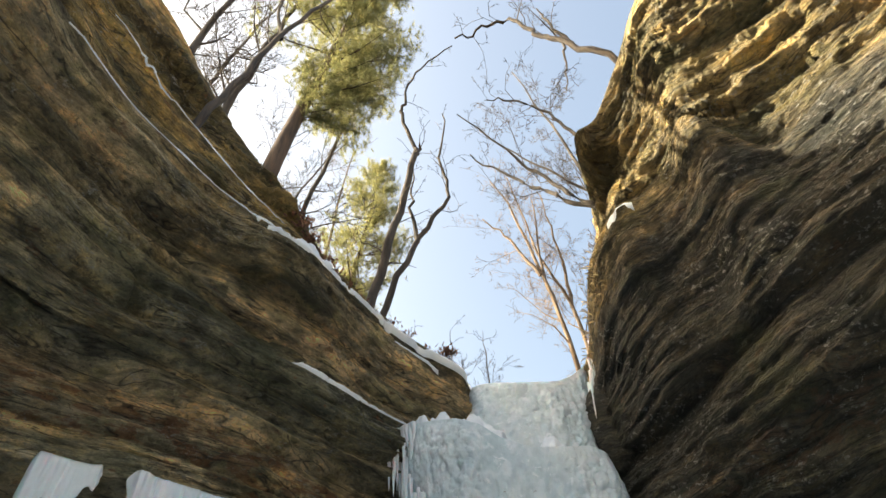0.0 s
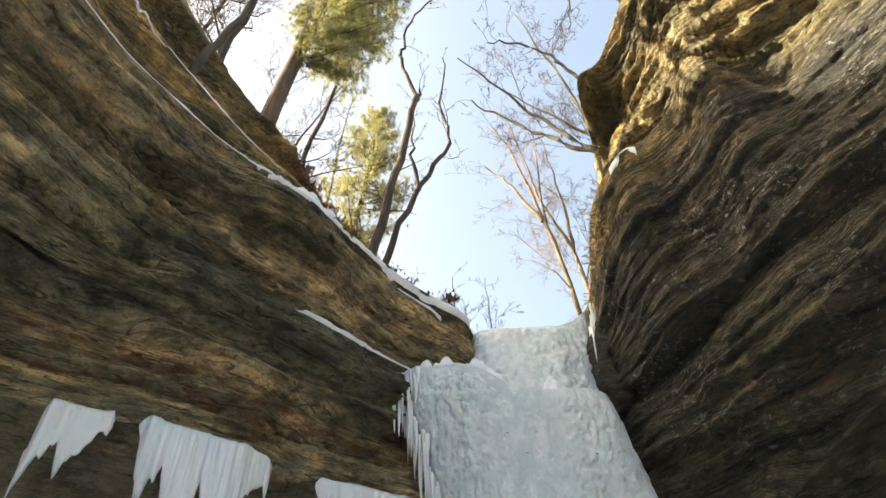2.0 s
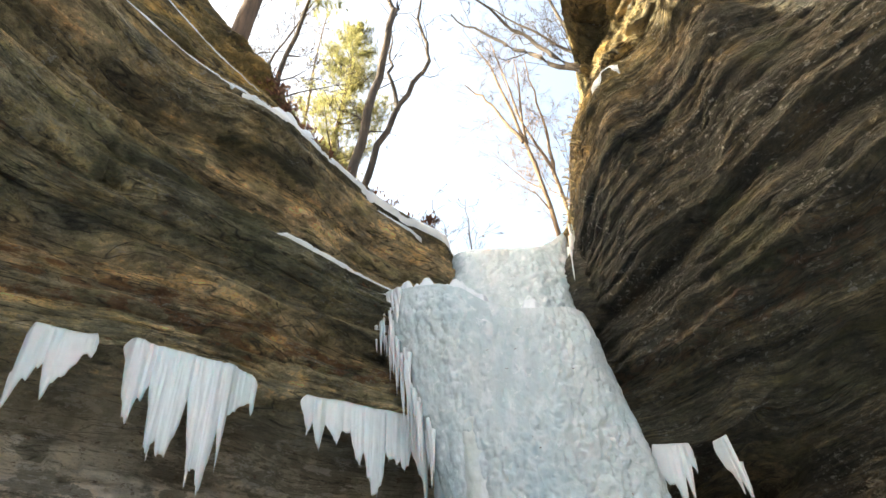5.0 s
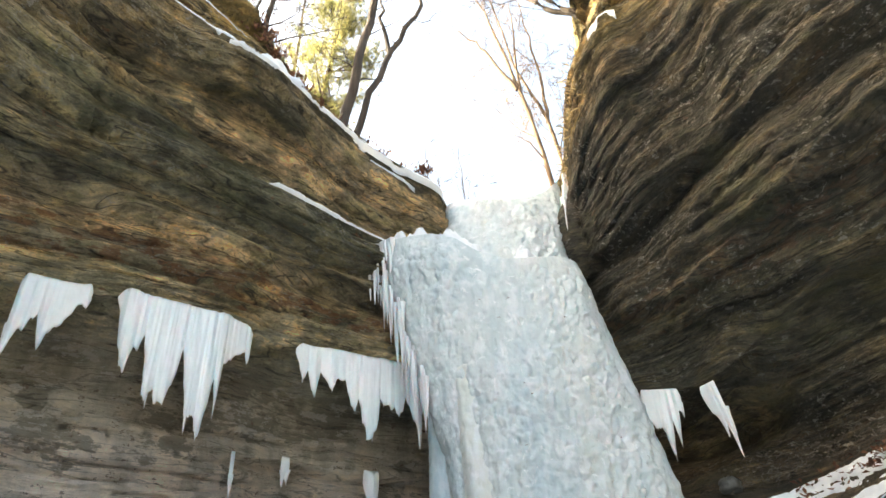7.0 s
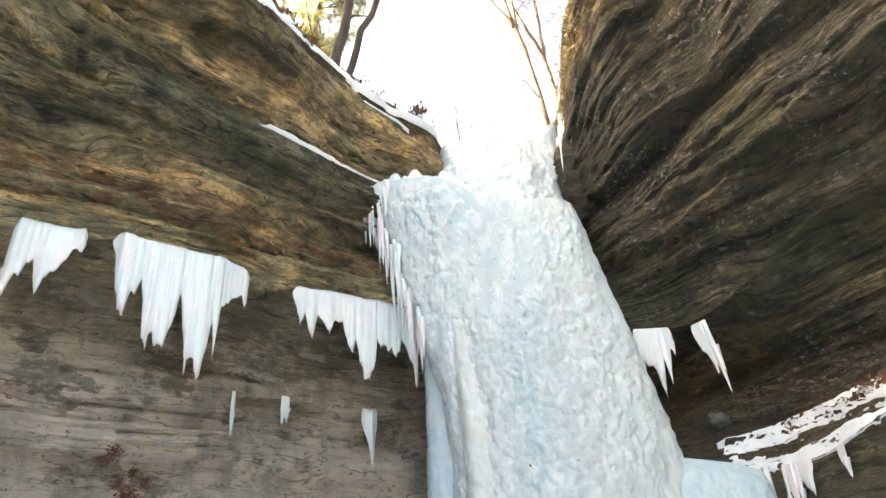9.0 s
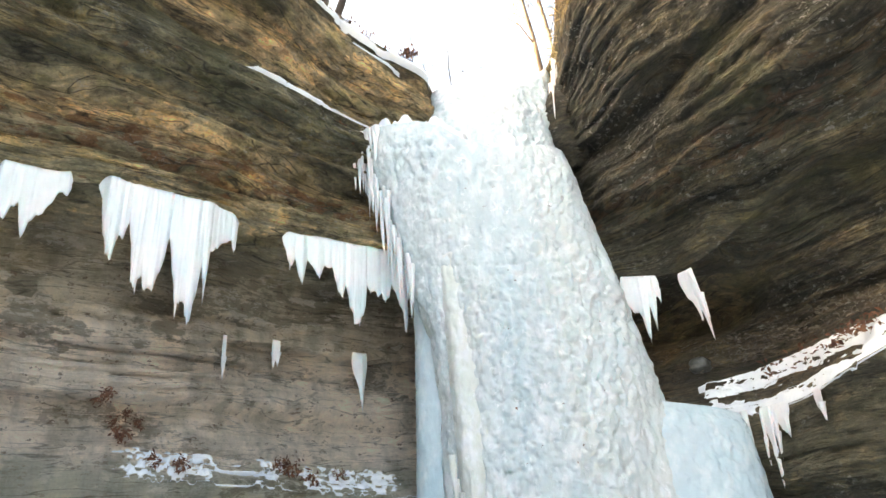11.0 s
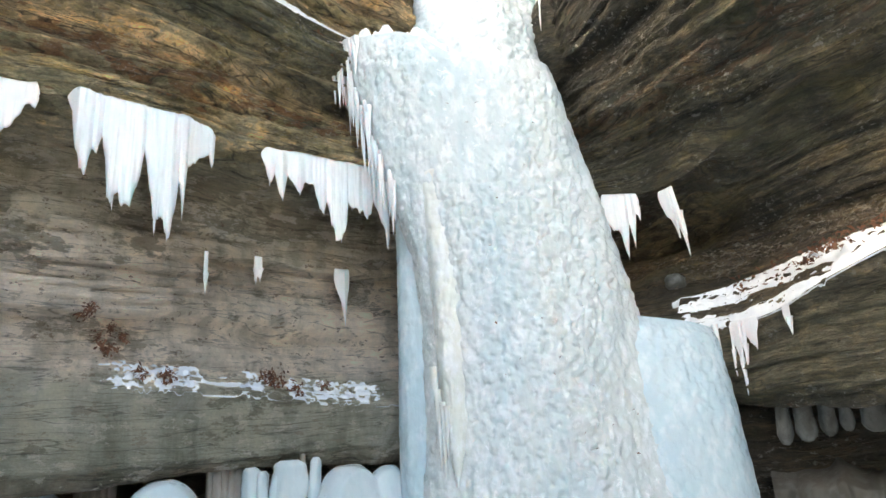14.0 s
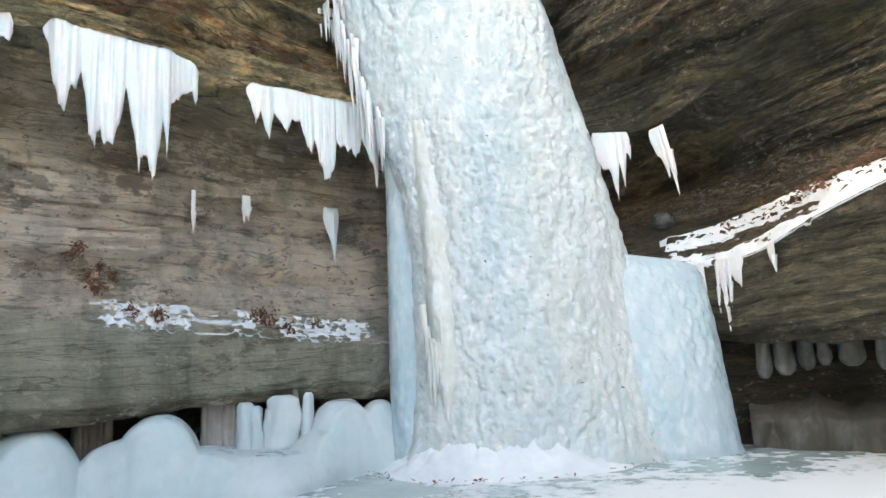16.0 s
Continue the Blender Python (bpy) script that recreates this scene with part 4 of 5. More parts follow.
grid_mesh("cream_drapery", cream, ICE_CREAM, fall)
rf = random.Random(4)
# fringes of icicles along the fall's edges
for n in range(38):
    z = 7.42 - 2.4 * (n / 37) ** 1.1
    x = float(edge(z, [(4.0, 0.30), (5.2, -0.02), (6.4, -0.36), (7.2, -0.72), (7.75, -0.84)])) + rf.uniform(-0.02, 0.12)
    icicle(fall, (x - 0.10, 9.45 - 0.3 * rf.random(), z), rf.uniform(0.4, 1.0), rf.uniform(0.025, 0.05), 0.05, 900 + n, ICICLE, 0.04)
for n in range(9):
    icicle(fall, (-0.86 + 0.05 * n + rf.uniform(-0.02, 0.02), 9.35 - 0.04 * n, 7.40), rf.uniform(0.3, 0.7), rf.uniform(0.03, 0.06), 0.05, 940 + n, ICICLE, 0.02)
for n in range(18):
    z = 9.85 - 1.6 * n / 17
    x = float(edge(z, [(7.0, 2.66), (8.0, 2.72), (9.2, 2.92), (10.2, 3.05)]))
    icicle(fall, (x + rf.uniform(-0.10, 0.04), 10.2 - rf.uniform(0, 0.3), z), rf.uniform(0.6, 1.1), rf.uniform(0.025, 0.045), 0.05, 970 + n, ICICLE, -0.03)
for n in range(12):
    icicle(fall, (0.50 + 0.045 * n + rf.uniform(-0.02, 0.02), 8.84 + rf.uniform(-0.03, 0.1), rf.uniform(1.6, 2.6)), rf.uniform(0.5, 1.1), rf.uniform(0.03, 0.06), 0.05, 1010 + n, ICE_CREAM, 0.02)
for n in range(5):
    icicle(fall, (4.78 + 0.05 * n, 9.35 + 0.10 * n, 2.68), rf.choice([0.35, 0.5, 0.65, 0.95]), rf.uniform(0.03, 0.06), 0.05, 1040 + n, ICICLE, 0.03)
# snow lodged on the step and on small shelves of the fall
du = np.linspace(-0.6, 2.3, 150)[None, :]
dv = np.linspace(0, 1, 40)[:, None]
lip_z = edge(du, [(-0.6, 7.50), (0.2, 7.52), (0.55, 7.4), (0.8, 7.12), (1.25, 6.95), (1.9, 6.98), (2.3, 7.0)])
held = np.clip((fbm(du * 2.2, dv * 1.2, 0.0, 4, 71) - 0.40) * 6, 0, 1) * np.clip(np.minimum(dv * 4, (1 - dv) * 5), 0, 1) * np.clip(np.minimum(du + 0.6, 2.3 - du) * 5, 0, 1)
DY = 8.90 + 0.75 * dv + edge(du, [(-0.6, 0.25), (0.3, 0.12), (0.9, 0.0), (2.3, 0.05)])
DZ = lip_z - 0.22 + 0.62 * dv ** 0.8 + 0.22 * held * (0.6 + 0.8 * fbm(du * 7, dv * 4, 0.0, 4, 72)) - 0.14 * (1 - held)
grid_mesh("snow_drift", np.stack([du + 0 * dv, DY - 0.06 * held, DZ], -1), SNOW, fall)
# rubble of snow and spray ice at the foot
foot_t = np.linspace(0, 1, 60)[:, None]
foot_a = np.linspace(0, 2 * math.pi, 200, endpoint=False)[None, :]
FX = 1.75 + 2.05 * foot_t * np.cos(foot_a)
FY = 9.3 + 1.35 * foot_t * np.sin(foot_a)
FZ = 0.62 * (1 - foot_t ** 1.6) * (0.55 + 0.9 * fbm(FX * 1.6, FY * 1.6, 0.0, 5, 61)) * edge(FX, [(-0.3, 0.7), (0.8, 1.2), (1.5, 1.1), (2.4, 0.65), (3.8, 0.35)]) + (0.20 * (fbm(FX * 6, FY * 6, 0.0, 4, 62) - 0.5) + 0.10 * bumps(FX * 5, FY * 5, 63)) * np.clip((1 - foot_t) * 4, 0.15, 1) - 0.05
grid_mesh("foot_mound", np.stack([FX, FY, FZ], -1), SNOW, fall, closed=True)
tagged(fall, "tall frozen waterfall of white and pale blue ice", "frozen waterfall")

# ---------------------------------------------------------------- icicles under the overhangs
icicle_cluster(left, LIP, -35.2, -29.4, [(0, 0.5), (0.04, 1.1), (0.10, 0.9), (0.18, 0.65), (0.28, 0.5), (0.36, 0.42), (0.42, 0.62), (0.47, 0.78), (0.53, 0.66), (0.62, 0.5), (0.7, 0.42), (0.8, 0.22), (0.86, 0.17), (0.93, 0.24), (1, 0.03)],
               "white icicle curtain hanging from a sandstone overhang", 3)
icicle_cluster(left, LIP, -28.2, -15.3, [(0.000, 0.03), (0.068, 0.19), (0.108, 0.61), (0.142, 0.88), (0.176, 0.85), (0.203, 0.66), (0.230, 0.66), (0.257, 0.46), (0.284, 0.76), (0.311, 1.25), (0.345, 1.31), (0.365, 1.16), (0.446, 1.19), (0.480, 0.97), (0.514, 0.51), (0.554, 0.95), (0.601, 1.52), (0.649, 1.33), (0.676, 1.58), (0.716, 1.19), (0.736, 0.89), (0.764, 1.28), (0.784, 0.54), (0.818, 0.49), (0.865, 0.39), (0.919, 0.33), (0.959, 0.45), (0.986, 0.39), (1.000, 0.03)],
               "broad white icicle curtain with long points under an overhang", 5, fat=0.17)
icicle_cluster(left, LIP, -12.4, 0.4, [(0.000, 0.07), (0.065, 0.25), (0.106, 0.52), (0.138, 0.32), (0.171, 0.57), (0.198, 0.67), (0.228, 0.32), (0.260, 0.35), (0.317, 0.58), (0.341, 0.40), (0.407, 0.38), (0.455, 0.75), (0.485, 0.80), (0.504, 0.65), (0.569, 1.17), (0.610, 1.20), (0.650, 0.83), (0.659, 0.53), (0.683, 0.67), (0.748, 0.67), (0.789, 0.78), (0.821, 0.70), (0.837, 0.47), (0.894, 0.78), (0.943, 1.15), (0.984, 1.12), (1.000, 0.37)],
               "row of white icicles beside the frozen waterfall", 7)
icicle_cluster(right, SIDE_ROOF, 19.0, 22.6, [(0, 0.2), (0.26, 0.5), (0.45, 0.55), (0.58, 1.0), (0.67, 0.42), (0.76, 0.8), (0.85, 0.25), (0.96, 0.35), (1, 0.05)],
               "small icicle cluster over a dark recess", 9, lift=-0.1, fat=0.09)
icicle_cluster(right, SIDE_ROOF, 24.0, 25.5, [(0, 0.12), (0.15, 0.35), (0.3, 0.4), (0.5, 0.75), (0.6, 0.6), (0.75, 1.05), (0.86, 0.7), (0.93, 0.75), (1, 0.1)],
               "narrow leaning icicles over a dark recess", 11, fat=0.07, lift=-0.12, lean=0.16)
icicle_cluster(right, SIDE_LIP, 28.0, 30.4, [(0, 0.35), (0.06, 0.75), (0.14, 0.3), (0.25, 0.5), (0.32, 1.0), (0.38, 0.3), (0.46, 0.66), (0.54, 0.2), (0.64, 0.3), (0.8, 0.42), (0.88, 0.15), (1, 0.05)],
               "thin icicles on the edge of a side ledge", 13, fat=0.06)
icicle_cluster(right, SIDE_LIP, 32.1, 32.7, [(0, 0.05), (0.25, 0.2), (0.4, 0.12), (0.75, 0.38), (1, 0.04)], "two small icicles on the edge of a side ledge", 15, fat=0.04)
icicle_cluster(left, THIN, -16.4, -16.0, [(0, 0.3), (0.5, 0.55), (1, 0.35)], "single thin icicle on a rock step", 17, fat=0.05)
icicle_cluster(left, THIN, -12.3, -11.5, [(0, 0.1), (0.25, 0.36), (0.5, 0.24), (0.75, 0.34), (1, 0.08)], "pair of short icicles on a rock step", 19, fat=0.05)
icicle_cluster(left, THIN, -5.4, -3.9, [(0, 0.1), (0.2, 0.3), (0.4, 0.42), (0.55, 0.6), (0.7, 0.85), (0.8, 0.5), (1, 0.1)], "short pointed icicle cluster in a dark hollow", 21, fat=0.08)


# ---------------------------------------------------------------- ice at the foot of the walls
# one run of seep ice, swelling into bosses, under the low ledge
S_AZ = [-46, -40, -35, -29.5, -25.0, -23.0, -20.3, -16.0, -12.0, -9.0, -7.0, -4.5, -1.0, 1.5]
S_H = [0.5, 0.5, 0.55, 0.55, 0.50, 0.48, 0.52, 0.52, 0.50, 0.47, 0.46, 0.45, 0.5, 0.6]
S_F = [7.6, 7.9, 8.2, 8.45, 8.55, 8.7, 8.5, 8.4, 8.2, 8.15, 8.4, 8.9, 9.4, 9.7]
BOSSES = [(-33.6, 9.15, 0.62, 0.75, 0.98), (-27.2, 9.2, 0.60, 0.72, 1.03), (-30.2, 9.3, 0.50, 0.6, 1.0), (-18.6, 9.15, 0.60, 0.78, 1.09), (-20.9, 9.1, 0.60, 0.7, 0.82), (-15.0, 9.0, 0.7, 0.7, 0.62), (-4.2, 9.7, 0.58, 0.7, 1.04), (-5.6, 9.3, 0.6, 0.6, 0.7), (-1.2, 9.95, 0.42, 0.6, 1.0), (-38.5, 8.9, 0.7, 0.8, 0.9)]
saz = np.linspace(-45, 1.2, 320)[None, :]
sh = spline(S_AZ, np.array(S_H)[:, None], saz[0])[:, 0][None, :]
sf = spline(S_AZ, np.array(S_F)[:, None], saz[0])[:, 0][None, :]
st = np.linspace(0, 1, 100)[:, None]
sr = sf + (10.75 - sf) * st
SX, SY = sr * np.sin(np.radians(saz)), sr * np.cos(np.radians(saz))
SZ = sh * np.clip((sr - sf) / 0.45, 0, 1) ** 0.45 + 0.08 * (fbm(SX * 2.2, SY * 2.2, 0.4, 4, 171) - 0.5) - 0.05
for az, r, wide, deep, tall in BOSSES:
    across = (saz - az) * math.pi / 180 * sr / wide
    along = (sr - r) / deep
    wobble = 0.5 * (fbm(SX * 1.5, SY * 1.5, az, 3, 173) - 0.5)
    d = np.clip(np.abs(across) ** 2.1 + np.abs(along) ** 2.4 + wobble, 0, 1)
    SZ = np.maximum(SZ, tall * (1 - d ** 1.1) ** 0.5 * np.clip((sr - sf) / 0.3, 0, 1) ** 0.45 - 0.05)
SZ = SZ + 0.018 * (fbm(SX * 7, SY * 7, SZ * 7, 3, 172) - 0.5)
tagged(grid_mesh("ice_shelf", np.stack([SX, SY, SZ], -1), ICE_MOUND), "smooth pale blue seep ice in rounded bosses under a ledge", "ice shelf", kind="structure")


def ice_pillar(az, r, z0, z1, w, d, label, seed, mat, blunt=0.5):
    """A short lobe of ice that fills the gap between a roof and a shelf; blunt shapes its lower end."""
    x, y, _ = polar(az, r, 0)
    z = np.linspace(0, 1, 30)[:, None]
    a = np.linspace(0, 2 * math.pi, 26, endpoint=False)[None, :]
    ends = np.clip(z * 5 + 0.1, 0, 1) ** blunt * np.clip((1 - z) * 9 + 0.35, 0, 1) ** 0.5
    lobes = fbm(np.cos(a) * 1.4 + seed, np.sin(a) * 1.4, z * 1.6, 3, seed) - 0.5
    ribs = fbm(np.cos(a) * 5 + seed, np.sin(a) * 5, z * 1.2, 2, seed + 1) - 0.5
    bulge = ends * (1.05 - 0.3 * z) * (1 + 0.8 * lobes + 0.18 * ribs)
    pts = np.stack([x + w * bulge * np.cos(a) + 0.3 * w * (z - 0.5) * math.sin(seed), y + d * bulge * np.sin(a), z0 + (z1 - z0) * z + 0 * a], -1)
    return tagged(grid_mesh("ice_stalagmite", pts, mat, closed=True), label, "ice pillar", "ice pillars in the low caves")


for n, (az, w, z1) in enumerate([(-12.0, 0.15, 1.06), (-11.2, 0.10, 1.0), (-9.2, 0.27, 1.12), (-7.0, 0.09, 1.14), (-9.9, 0.13, 0.98)]):
    ice_pillar(az, 9.55 if n < 4 else 9.65, 0.3, z1, w, 0.16, "short white ice pillar between ledge and ice shelf", 80 + n, ICE_MOUND)
for n, (az, w) in enumerate([(-13.0, 0.06), (-13.5, 0.08), (-14.1, 0.05), (-14.6, 0.08), (-15.2, 0.06), (-8.0, 0.05), (-22.2, 0.07), (-22.7, 0.05), (-23.2, 0.08), (-23.7, 0.06), (-24.2, 0.08), (-30.4, 0.1)]):
    ice_pillar(az, 9.9, 0.2, 1.25, w, 0.08, "pinkish grey stained ice pillar under a ledge", 120 + n, ICE_STAINED)
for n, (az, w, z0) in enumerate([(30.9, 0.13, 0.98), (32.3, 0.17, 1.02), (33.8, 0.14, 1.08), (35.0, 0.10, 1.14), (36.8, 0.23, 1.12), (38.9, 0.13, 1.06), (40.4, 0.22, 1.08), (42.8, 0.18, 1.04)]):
    ice_pillar(az, 10.5, z0, 1.75, w * 0.85, 0.10, "rounded ice lobe painted dark grey for the shade under a cave roof", 90 + n, ICE_DIMMED, 0.45)
# stained seep ice that coats the cave's back wall, its colour lowered for shade
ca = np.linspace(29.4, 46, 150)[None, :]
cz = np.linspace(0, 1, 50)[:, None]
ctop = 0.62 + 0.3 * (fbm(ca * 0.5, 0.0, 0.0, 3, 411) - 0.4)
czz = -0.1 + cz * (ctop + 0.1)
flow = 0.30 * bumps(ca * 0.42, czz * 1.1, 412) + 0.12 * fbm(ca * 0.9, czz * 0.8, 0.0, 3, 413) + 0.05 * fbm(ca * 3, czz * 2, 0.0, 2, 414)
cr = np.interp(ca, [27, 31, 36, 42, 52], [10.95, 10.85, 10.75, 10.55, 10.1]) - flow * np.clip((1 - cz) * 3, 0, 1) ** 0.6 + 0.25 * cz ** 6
tagged(grid_mesh("ice_sheet", np.stack([cr * np.sin(np.radians(ca)), cr * np.cos(np.radians(ca)), czz + 0 * ca], -1), ICE_SEEP), "stained seep ice coating a cave's back wall, darkened for its shade", "ice sheet")


# a small knob of seep ice on the slope over the side ledge
kt = np.linspace(0.03, 0.97, 24)[:, None] * math.pi
ka = np.linspace(0, 2 * math.pi, 36, endpoint=False)[None, :]
kx, ky, kz = np.sin(kt) * np.cos(ka), np.sin(kt) * np.sin(ka), np.cos(kt) + 0 * ka
kb = 1 + 0.5 * (fbm(kx * 1.5, ky * 1.5, kz * 1.5, 3, 321) - 0.5)
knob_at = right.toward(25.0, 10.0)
tagged(grid_mesh("ice_mound", np.stack([knob_at.x + 0.17 * kx * kb, knob_at.y + 0.17 * ky * kb, knob_at.z + 0.02 + 0.13 * kz * kb], -1), ICE_DIMMED, closed=True),
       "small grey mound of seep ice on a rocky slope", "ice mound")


# rounded dark boss of rock wedged beside the upper cascade
bt = np.linspace(0.02, 0.98, 40)[:, None] * math.pi
ba = np.linspace(0, 2 * math.pi, 60, endpoint=False)[None, :]
bx, by, bz = np.sin(bt) * np.cos(ba), np.sin(bt) * np.sin(ba), np.cos(bt) + 0 * ba
bump = 1 + 0.7 * (fbm(bx * 1.6 + 4, by * 1.6, bz * 1.6, 5, 301) - 0.5) + 0.12 * (fbm(bx * 2, by * 2, bz * 9, 3, 302) - 0.5)
boss_at = polar(16.9, 10.75, 8.2)
tagged(grid_mesh("boulder", np.stack([boss_at[0] + 0.55 * bx * bump, boss_at[1] + 0.5 * by * bump, boss_at[2] + 0.95 * bz * bump], -1), ROCK_RIGHT, closed=True, tone=0.42 + 0.12 * bump, bed=boss_at[2] + 0.72 * bz),
       "dark rounded sandstone boss beside the upper ice", "boulder")
# ---------------------------------------------------------------- trees
class Tubes:
    """Gathers tapered tubes into one mesh."""

    def __init__(self):
        self.v, self.f = [], []

    def add(self, path, r0, r1, sides=6):
        start = len(self.v)
        n = len(path)
        for i, p in enumerate(path):
            d = (path[min(i + 1, n - 1)] - path[max(i - 1, 0)]).normalized()
            a = d.orthogonal().normalized()
            b = d.cross(a)
            r = r0 + (r1 - r0) * i / (n - 1)
            for k in range(sides):
                q = 2 * math.pi * k / sides
                self.v.append(p + (a * math.cos(q) + b * math.sin(q)) * r)
        for i in range(n - 1):
            for k in range(sides):
                k2 = (k + 1) % sides
                self.f.append((start + i * sides + k, start + i * sides + k2, start + (i + 1) * sides + k2, start + (i + 1) * sides + k))
        self.f.append(tuple(range(start + (n - 1) * sides, start + n * sides)))

    def build(self, name, mat, parent=None):
        return mesh_object(name, self.v, self.f, mat, parent)


def bent(points, rng, wobble=0.04, per=4):
    """A limb's smooth line through a few points, with small bends."""
    pts = np.array([tuple(p) for p in points])
    at = np.linspace(0, len(pts) - 1, (len(pts) - 1) * per + 1)
    line = spline(np.arange(len(pts)), pts, at) if len(pts) > 2 else np.array([pts[0] + (pts[1] - pts[0]) * s for s in at])
    return [Vector(p) + Vector((rng.gauss(0, wobble), rng.gauss(0, wobble), rng.gauss(0, wobble))) * (0 if i == 0 else 1) for i, p in enumerate(line)]


def sprout(tubes, path, r0, rng, depth, length, density, up=0.35, start=0.25):
    """Side branches along a limb, forking down to twigs."""
    total = sum((b - a).length for a, b in zip(path[:-1], path[1:]))
    count = max(2, int(total * density))
    for c in range(count):
        f = start + (1 - start) * (c + rng.random()) / count
        x = min(f, 0.999) * (len(path) - 1)
        i = int(x)
        p = path[i].lerp(path[i + 1], x - i)
        d = (path[i + 1] - path[i]).normalized()
        side = Vector((rng.gauss(0, 1), rng.gauss(0, 1), rng.gauss(0, 0.6)))
        side = (side - d * side.dot(d)).normalized()
        aim = (d * rng.uniform(0.5, 1.0) + side * rng.uniform(0.6, 1.1) + Vector((0, 0, up))).normalized()
        ln = length * rng.uniform(0.45, 1.15) * (1.15 - 0.6 * f)
        r = max(r0 * (1 - 0.75 * f) * rng.uniform(0.35, 0.55), 0.0055)
        kink = Vector((rng.gauss(0, 0.16), rng.gauss(0, 0.16), rng.gauss(0.03, 0.14)))
        pts = [p, p + aim * ln * 0.35, p + (aim + kink).normalized() * ln * 0.7, p + (aim + kink * 1.8).normalized() * ln]
        tubes.add(pts, r, 0.0035, 5 if r > 0.02 else 3)
        if depth > 0:
            sprout(tubes, pts, r, rng, depth - 1, ln * 0.5, density * 2.3, up, 0.15)


def bare_tree(stems, label, seed, mat=BARK, depth=2, length=1.6, density=1.1, start=0.35):
    """A leafless tree: stems are (points, base radius, tip radius); the first is the trunk."""
    tree = new("bare_tree")
    rng = random.Random(seed)
    crown = Tubes()
    for n, (pts, r0, r1) in enumerate(stems):
        line = bent(pts, rng, 0.02 + r0 * 0.12, 5)
        if n == 0:
            trunk = Tubes()
            trunk.add(line, r0, r1, 10)
            trunk.build("trunk", mat, tree)
        else:
            limb = Tubes()
            limb.add(line, r0, r1, 8)
            limb.build("limb", mat, tree)
        sprout(crown, line, r0 * 0.8, rng, depth, length, density, start=start)
    tagged(crown.build("crown", mat, tree), "fine bare twigs", kind="stuff")
    return tagged(tree, label, "tree", "trees on the canyon rim")


def pine(base, top, r0, z_low, width, label, seed, lower_side=None):
    """A pine: a straight trunk, whorls of boughs, and tufts of needles with gaps between them."""
    tree = new("pine_tree")
    rng = random.Random(seed)
    base, top = Vector(base), Vector(top)
    line = [base.lerp(top, i / 14) + Vector((rng.gauss(0, 0.03), rng.gauss(0, 0.03), 0)) for i in range(15)]
    trunk = Tubes()
    trunk.add(line, r0, 0.03, 12)
    trunk.build("trunk", BARK_PINE, tree)
    boughs, verts, faces = Tubes(), [], []
    height = top.z - z_low
    n_bough = int(height * 9)
    for b in range(n_bough):
        f = (b + rng.random()) / n_bough
        z = z_low + f * height
        s = (z - base.z) / (top.z - base.z)
        p = base.lerp(top, s)
        a = rng.random() * 2 * math.pi
        if lower_side is not None and f < 0.25:
            a = lower_side + rng.gauss(0, 0.7)
        reach = width * (1 - f) ** 0.5 * min(1, 0.55 + f * 3) * rng.uniform(0.4, 1.1)
        out = Vector((math.cos(a), math.sin(a), rng.uniform(-0.12, 0.35)))
        tip = p + out * reach
        mid = p.lerp(tip, 0.5) + Vector((0, 0, -0.06 * reach))
        tip.z += 0.08 * reach
        boughs.add([p, mid, tip], max(0.012, 0.035 * reach / width), 0.006, 4)
        tufts = int(14 + reach * 30)
        for k in range(tufts):
            g = 0.25 + 0.78 * (k + rng.random()) / tufts
            q = p.lerp(mid, g * 2) if g < 0.5 else mid.lerp(tip, g * 2 - 1)
            q = q + Vector((rng.gauss(0, 0.16), rng.gauss(0, 0.16), rng.gauss(0.02, 0.10))) * (0.25 + reach * 0.5)
            for needle in range(24):
                d = (out * 0.5 + Vector((rng.gauss(0, 1), rng.gauss(0, 1), rng.gauss(0.3, 0.8)))).normalized()
                w = d.orthogonal().normalized() * 0.006
                e = q + d * rng.uniform(0.10, 0.24)
                i = len(verts)
                verts += [q - w, q + w, e]
                faces.append((i, i + 1, i + 2))
    tagged(boughs.build("bough_frame", BARK_PINE, tree), kind="stuff")
    tagged(mesh_object("crown", verts, faces, NEEDLE, tree, smooth=False), "green needles", kind="stuff")
    return tagged(tree, label, "tree", "trees on the canyon rim")


P = polar
pine(P(-26.2, 8.6, 10.6), P(-14.8, 8.7, 28.5), 0.21, 14.9, 2.5, "tall pine with a brown trunk and green needles above the rim", 201, lower_side=0.2)
pine(P(-12.6, 15.0, 10.5), P(-9.4, 15.0, 23.2), 0.15, 14.6, 2.1, "smaller pine with yellow-green needles behind the rim", 203)
bare_tree([([P(-9.1, 9.6, 9.3), P(-8.8, 9.6, 10.45), P(-6.6, 9.6, 13.0), P(-4.1, 9.6, 16.1)], 0.12, 0.08),
           ([P(-4.1, 9.6, 16.1), P(-6.9, 9.6, 17.8), P(-6.9, 9.6, 18.6), P(-5.3, 9.6, 20.6), P(1.9, 9.6, 22.7)], 0.06, 0.02),
           ([P(-4.1, 9.6, 16.0), P(-3.7, 9.6, 16.5)], 0.07, 0.02)],
          "crooked bare tree with a forked trunk on the rim", 205, BARK, 3, 1.3, 1.05, 0.45)
